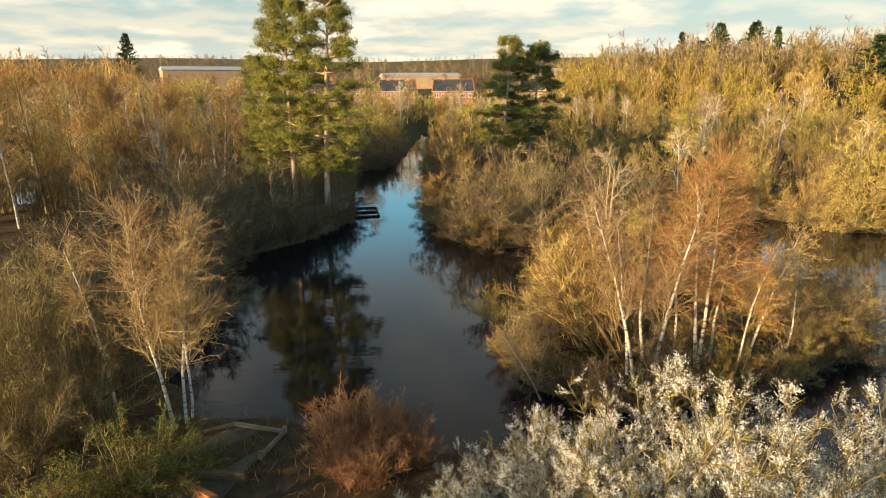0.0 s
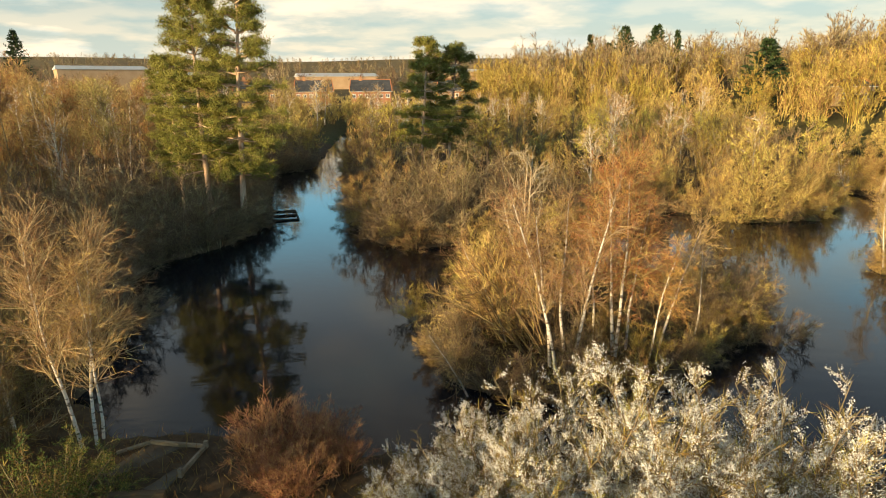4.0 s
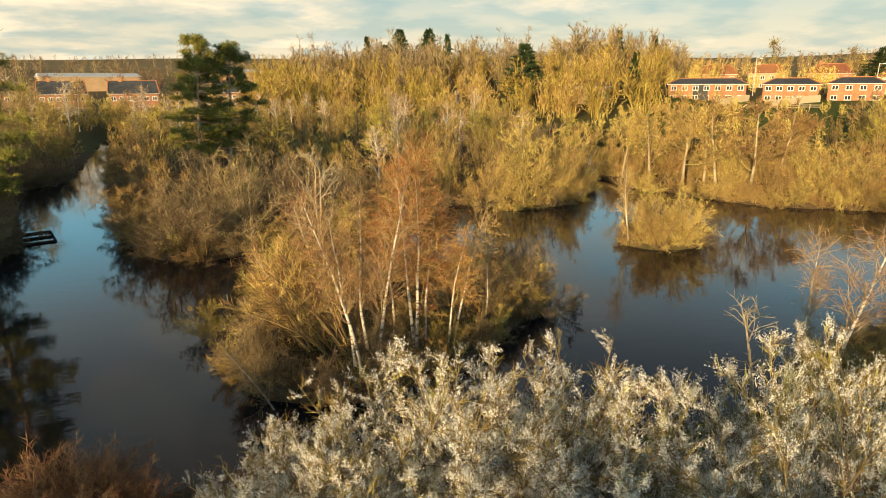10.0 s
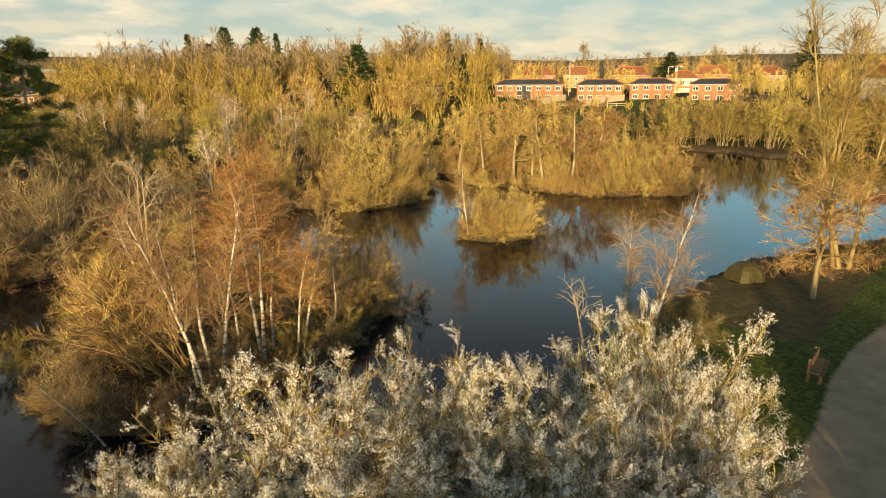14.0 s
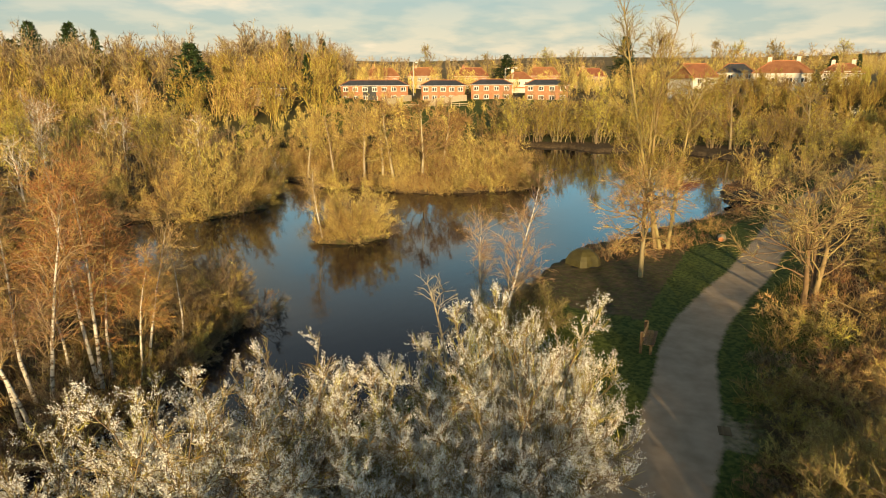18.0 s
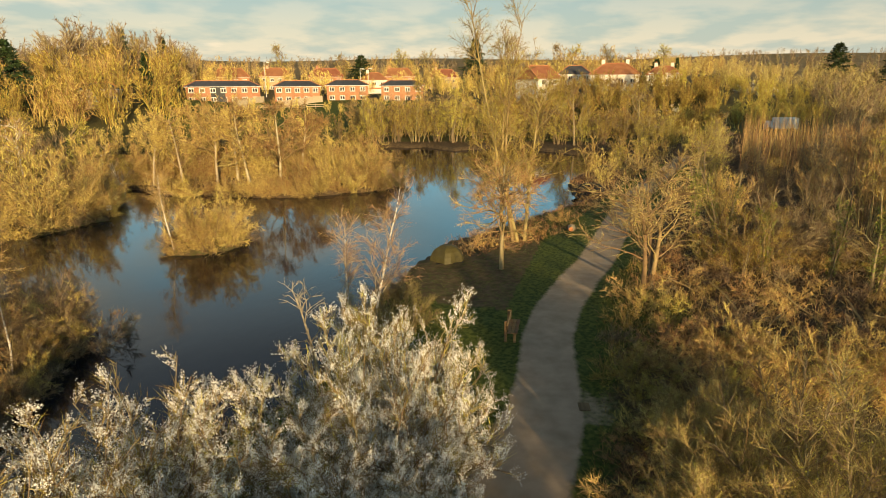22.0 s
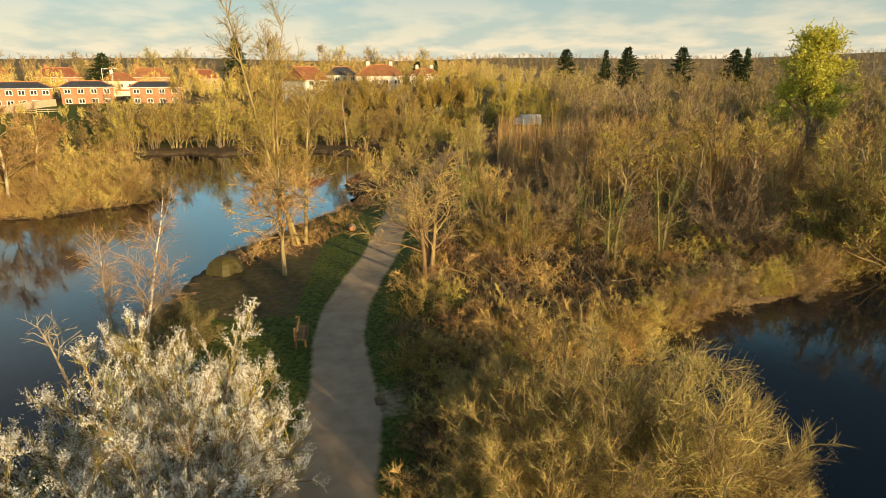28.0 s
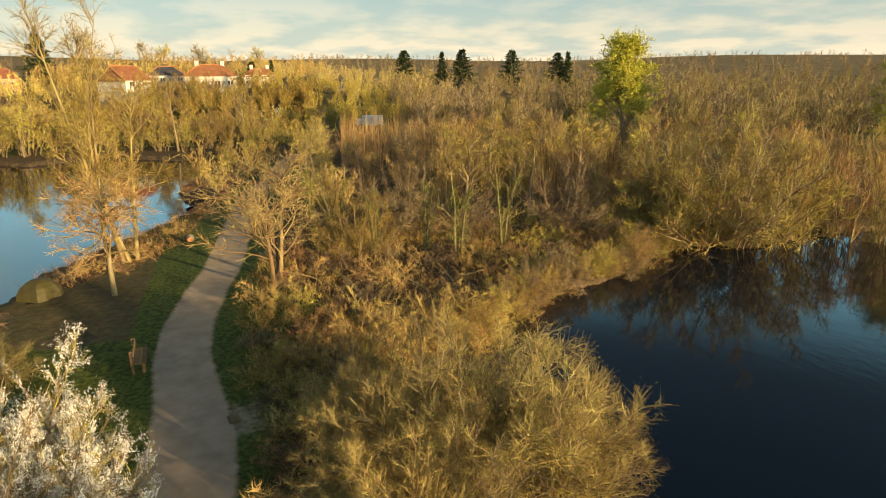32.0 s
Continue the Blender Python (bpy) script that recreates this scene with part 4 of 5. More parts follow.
for az, d, s in ((-31, 17.5, 1.05), (-28.5, 16.8, .95), (-34.5, 17, .9), (-27.2, 18.2, .8), (-37.5, 16, .9), (-24.6, 17.4, .55), (-34, 14.6, .6)):
    plant("leafy_shrub", LEAFY, *polar(az, d), s, az, "green-leaved shrub beside the wooden platform", "shrub", "leafy shrubs")
# dark bushes on the left shore
for az, d, s, k in ((-19.5, 46, 1.35, 0), (-16.5, 47, 1.4, 1), (-22.5, 44, 1.35, 2), (-13.6, 48.5, 1.25, 0), (-24.5, 39, 1.1, 1), (-26, 46, 1.4, 2), (-21, 52, 1.45, 0), (-16, 54, 1.45, 1), (-12, 56, 1.2, 2), (-29, 44, 1.3, 0),
                    (-11.6, 66, 1.2, 1), (-14.5, 64, 1.3, 2), (-18, 62, 1.4, 0), (-11, 74, 1.2, 0), (-8.3, 84, 1.0, 1), (-6, 91, 1.0, 2), (-10, 90, 1.3, 1), (-23, 60, 1.3, 1)):
    plant("sallow_bush", BROWN[k], *polar(az, d), s, az, "grey-brown leafless bush hanging over the shaded shore", "bush", "bushes on the west shore")
for i, (x, y) in enumerate(scatter(((-26, 46), (-34, 46), (-45, 48), (-75, 62), (-110, 110), (-70, 160), (-8, 165), (-9, 98), (-14, 80), (-17, 62)), 5.6, 9)):
    r = i % 4
    if r == 0:
        plant("birch_tree", FARBIRCH[i % 3], x, y, pick.uniform(.85, 1.2), pick.uniform(0, 6), "bare white-stemmed birch in the brown wood", "birch tree", "west wood trees")
    else:
        plant("bare_tree", (ALDER, UPRIGHT, FARGOLD)[r - 1][i % 3], x, y, pick.uniform(.8, 1.12) if r == 1 else pick.uniform(1.15, 1.5), pick.uniform(0, 6), "leafless orange-brown tree in the west wood", "tree", "west wood trees")

# tall orange-brown trees that stand out of the west wood
for i, (az, d, h) in enumerate(((-35, 58, 11.5), (-33.2, 64, 12.5), (-31.0, 60, 11), (-29.2, 72, 11.8), (-27.2, 66, 11.0), (-25.2, 78, 12), (-23.4, 68, 10.6), (-21.6, 80, 11.6), (-19.6, 72, 10.4), (-18, 84, 11), (-36.8, 66, 12.5), (-32, 76, 11.6), (-28, 84, 11), (-24, 90, 11.5))):
    plant("birch_tree" if i % 3 == 1 else "bare_tree", ALDER[(1, 0, 2, 1, 0)[i % 5]], *polar(az, d), h / 11, az * 3, "tall airy orange-brown tree in the west wood", "tree", "tall trees in the west wood")

# east side: near clump, brambles, wood
for az, d, s, k, wd in ((97, 15.4, .86, 1, 1), (102, 16.2, 1.06, 0, 1), (107.5, 16.4, 1.14, 0, 1), (112.5, 15.8, 1.16, 1, 1), (116.5, 15.4, .9, 0, .95), (100, 13.2, .8, 1, 1), (107, 13.5, .85, 0, 1), (94, 17.5, .72, 1, .8), (92.5, 14.2, .55, 0, .9), (91, 18.5, .5, 1, 1.0), (95.5, 19.5, .62, 0, 1.0), (99.5, 18.2, .5, 1, 1.1), (118.5, 16, .7, 1, .9)):
    plant("sallow_bush", NEARBUSH[k], *polar(az, d), s, az * 1.9, "large yellow-budded sallow bush by the second pond", "bush", "bushes by the second pond", wide=wd)
for i, (x, y) in enumerate(scatter(((24, 2), (24, -3), (28, -5), (32, -13), (36, -20), (44, -24), (48, -8), (46, 1), (34, 2)), 1.55, 11, .1)):
    plant("bramble", BRAMBLE[i % 4], x, y, pick.uniform(.5, 1.1), pick.uniform(0, 6), "tangled orange-brown bramble scrub beside the path", "shrub", "bramble scrub")
for i, (x, y) in enumerate(scatter(((38, -1.5), (40, -9), (38, -20), (46, -40), (50, -60), (85, -70), (110, -30), (112, -4), (75, -2)), 4.6, 13)):
    d = math.hypot(x, y)
    k = (UPRIGHT, BROWN, BARE, UPRIGHT, OLIVE)[i % 5] if d < 72 else (FARBROWN, FAROLIVE, FARBROWN, UPRIGHT, FARBROWN)[i % 5]
    s = pick.uniform(.75, 1.0) if k is BARE else pick.uniform(.95, 1.35)
    az = math.degrees(math.atan2(x, y))
    s *= .55 if 92.5 < az < 99.5 and d > 62 else 1
    plant("woodland_tree", k[i % 3], x, y, s, pick.uniform(0, 6), "bare spring tree in the thick east wood", "tree", "east wood trees")
for i, (x, y) in enumerate(scatter(((70, 1.5), (62, 14), (74, 17), (88, 16), (100, 6), (112, 3), (112, -2)), 4.5, 14)):
    plant("sallow_bush", (FAROLIVE, FARGOLD)[i % 2][i % 3], x, y, pick.uniform(.6, 1.0), pick.uniform(0, 6), "yellow-green bush beside the far path", "bush", "bushes along the far path")
for az, d, s, k in ((126, 46.5, 1.95, 0), (129.5, 48, 2.1, 1), (123.4, 47, 1.5, 2), (132.5, 50, 1.8, 0), (121.5, 49, 1.3, 1)):
    plant("willow_bush", (OLIVE, BANKBUSH, OLIVE)[k][k], *polar(az, d), s, az, "broad olive willow bush hanging over the second pond", "bush", "willows on the second pond")
for az, d, s, k in ((134, 52, 1.3, 0), (137, 54, 1.35, 1), (140, 54, 1.2, 2), (136, 60, 1.3, 0), (139, 63, 1.4, 1)):
    plant("bare_tree", UPRIGHT[k], *polar(az, d), s, az, "pale many-stemmed tree on the pond bank", "tree", "trees on the second pond")
plant("willow_tree", WILLOW, *polar(119.2, 92), 1.0, 1.0, "tall willow with fresh yellow-green leaves", "willow tree")
plant("willow_tree", WILLOW, *polar(140.5, 84), .95, 3.0, "tall willow with fresh yellow-green leaves", "willow tree")
# unseen trees south-west of the path, placed so their shade lies over it
for az, d, h, k in ((206, 15, 3.6, 2), (214, 13, 6.0, 0), (220, 16, 7.2, 1), (229, 14, 7.8, 2), (236, 17, 8.0, 0), (243, 14, 7.0, 1), (251, 17, 6.8, 2), (260, 15, 6.0, 0), (268, 17, 7.0, 1), (277, 16, 7.6, 2), (285, 19, 8.2, 0), (264, 21, 7.4, 2), (274, 22, 8.0, 1)):
    plant("bare_tree", BARE[k], *polar(az, d), h / 9, az, "bare tree beside the footpath", "tree", "trees beside the footpath")

# far woods: what nobody could count
def far_tree(rng, n, n2, n3, r):
    a = dome(rng, n, .7, 58, 2.2, 5.4, 4, .7)
    b = spawn(rng, a, n2, .15, 1, 1.4, 42, 3, .16, .18)
    c = spawn(rng, b, n3, .1, 1, .65, 40, 2, .2, .15, .3)
    return join(tubes(rng, a, r * 1.3, r * .6, 2), tubes(rng, b, r * .8, r * .4, 2), tubes(rng, c, r, 0, 2))


def far_wood(label, seed, count, az0, az1, d0, d1, h0, h1, twig, n=9, n2=10, n3=6, r=.032):
    rng = np.random.default_rng(seed)
    vs, qs, off = [], [], 0
    base = [far_tree(rng, n, n2, n3, r) for i in range(4)]
    az, d = np.radians(rng.uniform(az0, az1, count)), np.exp(rng.uniform(math.log(d0), math.log(d1), count))
    x, y = d * np.sin(az), d * np.cos(az)
    z = height(x, y)
    for i in range(count):
        v, q = base[i % 4]
        s = rng.uniform(h0, h1) / 6
        a = rng.uniform(0, 6.28)
        c, m = math.cos(a) * s, math.sin(a) * s
        w = rng.uniform(.7, 1.1)
        vs.append(np.stack([(v[:, 0] * c - v[:, 1] * m) * w + x[i], (v[:, 0] * m + v[:, 1] * c) * w + y[i], v[:, 2] * s + z[i]], 1))
        qs.append(q + off); off += len(v)
    tagged(part("far_woods", mesh_of("far_woods", np.concatenate(vs), np.concatenate(qs)), twig), label, "woods", kind="stuff")


far_wood("leafless golden woods on the hillside", 21, 110, 10, 46, 150, 290, 9, 15, "twig_gold")
far_wood("leafless olive woods on the hillside", 31, 120, 10, 46, 150, 290, 9, 16, "twig_olive")
far_wood("leafless brown woods on the hillside", 32, 120, 14, 47, 200, 290, 13, 21, "twig_brown")
far_wood("leafless brown woods beyond the town", 22, 150, -44, 24, 210, 600, 8, 13, "twig_brown")
far_wood("bare trees on the western rise", 26, 60, -42, -26, 190, 280, 13, 18, "twig_orange")
far_wood("low trees on the western rise", 39, 50, -27, -12, 190, 290, 7, 10, "twig_gold")
far_wood("leafless woods behind the houses", 23, 130, 44, 92, 215, 600, 9, 14, "twig_gold")
far_wood("leafless woods east of the ponds", 24, 230, 99, 148, 112, 420, 7, 12, "twig_dull")
far_wood("low scrub round the parked van", 36, 90, 86, 101, 127, 215, 4, 7, "twig_olive")
far_wood("yellow-green scrub on the slope", 37, 110, 70, 92, 124, 172, 3.5, 6, "twig_olive")
far_wood("pale golden trees on the eastern rise", 38, 130, 86, 104, 185, 520, 6, 10, "twig_straw")
far_wood("brown woods east of the ponds", 34, 230, 99, 148, 112, 420, 7, 12, "twig_brown")
far_wood("scrub behind the far bank", 25, 70, 64, 100, 122, 165, 3.5, 6, "twig_olive")
far_wood("hedges in front of the bungalows", 29, 64, 70, 92, 146, 170, 5, 8, "twig_olive")
far_wood("garden trees between the houses", 28, 60, 44, 80, 205, 240, 6, 10, "twig_gold")
far_wood("scrub below the gardens", 33, 60, 36, 68, 126, 168, 3, 5, "twig_gold")
far_wood("brown woods along the skyline", 27, 1200, -44, 148, 420, 2400, 11, 20, "twig_brown", 5, 5, 6, .05)
far_wood("low trees at the end of the channel", 35, 46, -9, 10, 152, 182, 4.5, 8, "twig_gold")
for az, d, top, k in ((20.3, 260, 28.8, 0), (21.9, 262, 25.8, 1), (23.2, 260, 31.6, 1), (25.76, 262, 31.9, 1), (27.4, 262, 29.8, 0), (34.2, 175, 21.1, 1), (42.2, 240, 28.7, 0), (45.1, 240, 26.6, 0), (43.7, 170, 18.5, 0), (61.3, 230, 20.6, 1),
                      (100.1, 300, 25.4, 1), (103.5, 300, 24.7, 0), (105.3, 300, 25.8, 1), (109.7, 300, 25.3, 1), (113.7, 300, 23.9, 1), (114.6, 300, 24.3, 0), (71.4, 300, 30.4, 1), (-26, 400, 38, 1), (3.3, 160, 7, 1), (87, 215, 18, 1), (88.6, 235, 19, 0)):
    h = top - ground_z(*polar(az, d))
    plant("conifer", CONIFER[k], *polar(az, d), h / 12, az, "dark evergreen conifer above the bare woods", "conifer", "far conifers", wide=(1.1, 1.55)[k] * min(1, 15 / h))

# grass, brush and litter
tangle("grass", "short green grass beside the path", "grass", ((12, 0), (60, 0), (60, 9), (42, 14), (22, 13), (12, 9)), 16000, .1, "grass", 51, .012, .3, .4, 1.35)
tangle("undergrowth", "tangled orange-brown brush and dead stems", "undergrowth", ((22, 2.5), (22, -5), (28, -9), (36, -22), (60, -40), (60, -2), (45, 2.5)), 16000, 1.0, "twig_orange", 52, .011, -.5, .6)
tangle("undergrowth", "brown brush along the wooded island edge", "undergrowth", ((-3, 42), (60, 42), (60, 75), (-3, 75)), 14000, 1.1, "twig_brown", 53, .018, -.5, .6)
tangle("undergrowth", "golden grass on the island bank", "undergrowth", OAK_ISLAND, 9000, .8, "twig_gold", 54, .018, -.5, .5)
tangle("undergrowth", "dead grass and brush on the birch island", "undergrowth", BIRCH_ISLAND, 7000, .8, "twig_gold", 55, .009, -.5, .5)
tangle("undergrowth", "rough grass and brush on the near bank", "undergrowth", ((-22, 8), (-22, 24), (-9, 21), (-4.4, 19), (20, 13.5), (20, 6), (0, 8)), 14000, .6, "twig_olive", 56, .008, .0, .5)
tangle("undergrowth", "brown brush along the shaded west shore", "undergrowth", ((-9, 30), (-24, 30), (-40, 60), (-20, 100), (-5, 100), (-6, 50)), 11000, 1.1, "twig_brown", 57, .018, -.5, .6)
tangle("undergrowth", "brown brush by the tent and the inlet", "undergrowth", ((37, 17), (37, 12.5), (44, 8.5), (60, 7), (80, 7), (80, 14), (50, 14)), 6000, .8, "twig_orange", 58, .011, .0, .7, 1.6)

for outline, label, twig, seed in ((((82, -6), (118, -9), (116, -24), (80, -20)), "upright pink-brown willow wands by the van", "twig_orange", 62), (((60, -14), (84, -22), (82, -44), (58, -34)), "upright golden willow wands in the east wood", "twig_gold", 63)):
    tangle("willow_wands", label, "willow wands", outline, 2600, 5.2, twig, seed, .022, .3, .06)

# tall trees out of view west of the ponds, whose shade falls on the west shore
for x, y, h, k in ((-29.5, 18.5, 9, 0), (-31.5, 21, 9.5, 1), (-33, 23.5, 9.5, 2), (-35, 26, 10, 0), (-37, 28.5, 10, 1), (-39, 31, 10.5, 2), (-42, 33, 11, 0), (-46, 36, 11, 1), (-50, 40, 11.5, 2), (-36, 22, 10, 2), (-40, 26, 10.5, 0), (-44, 30, 11, 1)):
    plant("oak_tree", OAK[k], x, y, h / 9, x + y, "unseen tall bare tree that shades the west shore", "tree", "trees west of the pond")
# golden clumps at the second pond's edge
edge = EAST_POND[2:10]
for i in range(26):
    f = i / 26 * (len(edge) - 1)
    (x0, y0), (x1, y1) = edge[int(f)], edge[int(f) + 1]
    x, y = x0 + (x1 - x0) * (f % 1) + pick.uniform(.1, 1.3), y0 + (y1 - y0) * (f % 1) + pick.uniform(-.2, .8)
    plant("sallow_bush", (GOLD, OLIVE, BROWN)[i % 3][i % 3], x, y, pick.uniform(.28, .5), pick.uniform(0, 6), "low golden willow clump at the water's edge", "bush", "clumps at the second pond")
# lone skyline trees behind the houses
for az, d, h, k in ((54.2, 285, 19, 0), (65, 285, 17, 1), (67.4, 280, 16, 2), (78.6, 270, 15, 0), (83.1, 235, 13.5, 1), (87.6, 240, 12.5, 2), (80, 280, 15, 1), (47.2, 290, 15, 2), (59.5, 290, 15, 0)):
    plant("bare_tree", BARE[k], *polar(az, d), h / 9, az, "tall bare tree standing above the rooftops", "tree", "skyline trees")
# golden brush west of the second pond
for i in range(34):
    x, y = pick.uniform(22.5, 27.5), pick.uniform(-8.3, -1.5)
    plant("bramble", BRAMBLE[(0, 2)[i % 2]], x, y, pick.uniform(.7, 1.25), pick.uniform(0, 6), "golden willow brush beside the second pond", "shrub", "brush by the second pond")

# ivy-clad trees at the edge of the east wood
def ivy(seed):
    rng = np.random.default_rng(seed)
    a = stems(rng, 2, .3, 2, 9, 5.5, 6.8, 7, .07, .03)
    b = spawn(rng, a, 9, .3, 1, 2.2, 48, 4, .2, .04)
    c = spawn(rng, b, 12, .2, 1, .7, 46, 2, .2, .03)
    d = spawn(rng, a, 130, .05, .85, .4, 80, 2, .3, .0, .3)
    return [("trunk", tubes(rng, a, .09, .03, 6), "limb_tan"), ("branchwork", tubes(rng, b, .025, .008, 3), "limb_tan"), ("crown", tubes(rng, c, .008, 0, 2), "twig_olive"), ("foliage", petals(rng, d, 6, .06, .1, .09), "leaf_ivy")]


IVY = [kind_of("ivy%d" % i, ivy, 300 + i) for i in range(2)]
for az, d, s, k in ((93.5, 41, 1.0, 0), (96.8, 39, .95, 1), (101.5, 40, .9, 0), (105.2, 38, 1.05, 1), (109.5, 41, 1.0, 0), (91, 46, 1.1, 1)):
    plant("ivy_tree", IVY[k], *polar(az, d), s, az, "leaning tree with ivy climbing its trunk", "tree", "ivy-clad trees")
# pale dead reed stems
rng = np.random.default_rng(77)
for az, d in ((97.0, 26.3), (97.9, 26.8), (98.4, 25.9)):
    x, y = polar(az, d)
    e = thing("reed_clump", Matrix.Translation((x, y, ground_z(x, y))), "clump of pale dead reed stems", "reeds", "reed clumps")
    st = stems(rng, 14, .35, 1, 9, .7, 1.5, 3, .04, 0)
    part("stem", mesh_of("stem", *tubes(rng, st, .018, .01, 4)), "reed", e)

for az, d in ((94.2, 176), (95.4, 180), (88.9, 150)):
    plant("blackthorn_bush", BLOSSOM[0], *polar(az, d), .9, az, "white blossoming bush far beyond the wood", "flowering bush", "far blossom", wide=1.3)

# brush close to the path on its south side
for i, (x, y) in enumerate(scatter(((15, .6), (20, 1.6), (27, 2.6), (28, -2), (20, -3.2), (16, -1.5)), 1.25, 15)):
    plant("bramble", BRAMBLE[(1, 3, 0)[i % 3]], x, y, pick.uniform(.35, .8), pick.uniform(0, 6), "low dull-brown bramble beside the path", "shrub", "bramble scrub")
tangle("undergrowth", "dull green and brown weeds beside the path", "undergrowth", ((14, 2), (14, -1.5), (20, -3.2), (30, -2), (40, 1), (40, 3.5), (24, 3)), 7000, .4, "twig_olive", 61, .007, .2, .5, 1.9)

# brush round the hidden pool in the west wood
for i in range(14):
    plant("bare_tree", (FARBROWN, FARGOLD, UPRIGHT)[i % 3][i % 3], *polar(-40 + i * 1.0, 62 + 4 * (i % 3)), pick.uniform(.8, 1.1), pick.uniform(0, 6), "leafless orange-brown tree in the west wood", "tree", "west wood trees")
# unseen bushes south-west of the blossom, added to throw shade on it
for x, y, s, k in ((-8.5, -6.6, 1.8, 0), (-10.2, -7.2, 1.95, 1), (-7, -9, 1.5, 2), (-11.2, -6, 1.9, 0), (-9.3, -5.6, 1.8, 2)):
    plant("sallow_bush", OLIVE[k], x, y, s, x, "unseen tall leafless bush added to shade the blossom", "bush", "bushes beside the footpath", wide=.6)
for x, y, s in ((-6.2, -9.5, 1.8), (-8.2, -8.4, 1.75), (-9.8, -5.2, 1.55), (-7.6, -7.2, 1.75), (-5.0, -11.0, 1.7)):
    plant("sallow_bush", BROWN[int(-x) % 3], x, y, s, x * 2, "unseen thick leafless bush added to shade the blossom", "bush", "bushes beside the footpath", wide=.8)
# trees in front of the white houses
for i in range(15):
    plant("bare_tree", (FAROLIVE, FARGOLD, FARBROWN)[i % 3][i % 3], *polar(74.5 + i * .85, 155 + 4 * (i % 2)), pick.uniform(1.0, 1.35), pick.uniform(0, 6), "leafless tree in front of the white houses", "tree", "trees by the white houses")
for i in range(8):
    plant("garden_bush", FAROLIVE[i % 3], *polar(81 + i * .75, 168 + (i % 2)), pick.uniform(.45, .65), pick.uniform(0, 6), "leafless garden bush below the white bungalows", "bush", "bushes by the white houses")
# orange brush on the path's verge
for i, (x, y) in enumerate(scatter(((14, 1.3), (24, 1.3), (24, -3), (15, -2.5)), 1.3, 501, .1)):
    plant("bramble", BRAMBLE[(0, 2, 3)[i % 3]], x, y, pick.uniform(.6, 1.0), pick.uniform(0, 6), "tangled orange-brown bramble scrub beside the path", "shrub", "bramble scrub")
fringe(EAST_POND[2:10], 1.1, GOLD + OLIVE + BROWN, .34, .56, 406, "low golden willow clump overhanging the second pond", "clumps at the second pond", .2, False)

# ---------------------------------------------------------------- houses
def hip_roof(w, d, z, rise, over, hip):
    bm = bmesh.new()
    x, y = w / 2 + over, d / 2 + over
    lo = [bm.verts.new(c) for c in ((-x, -y, z), (x, -y, z), (x, y, z), (-x, y, z))]
    lo2 = [bm.verts.new((v.co.x, v.co.y, z - .18)) for v in lo]
    a, b = bm.verts.new((-x + hip, 0, z + rise)), bm.verts.new((x - hip, 0, z + rise))
    for f in ((lo[0], lo[1], b, a), (lo[2], lo[3], a, b), (lo[1], lo[2], b), (lo[3], lo[0], a), lo2[::-1]):
        bm.faces.new(f)
    for i in range(4):
        bm.faces.new((lo2[i], lo2[(i + 1) % 4], lo[(i + 1) % 4], lo[i]))
    return bm


def window(parent, x, y, z, w, h, frame_mat="white_paint"):
    bm = bmesh.new()
    f = .15
    for b in ((x - w / 2, y - .08, z, x + w / 2, y - .002, z + f), (x - w / 2, y - .08, z + h - f, x + w / 2, y - .002, z + h), (x - w / 2, y - .08, z + f, x - w / 2 + f, y - .002, z + h - f),
              (x + w / 2 - f, y - .08, z + f, x + w / 2, y - .002, z + h - f), (x - f / 2, y - .08, z + f, x + f / 2, y - .002, z + h - f)):
        box(bm, *b)
    o = part("window", bm, frame_mat, parent)
    boxed("pane", (x - w / 2 + f, y - .05, z + f, x + w / 2 - f, y - .02, z + h - f), "pane", o)
    boxed("sill", (x - w / 2 - .1, y - .16, z - .1, x + w / 2 + .1, y - .002, z), "stone", o)


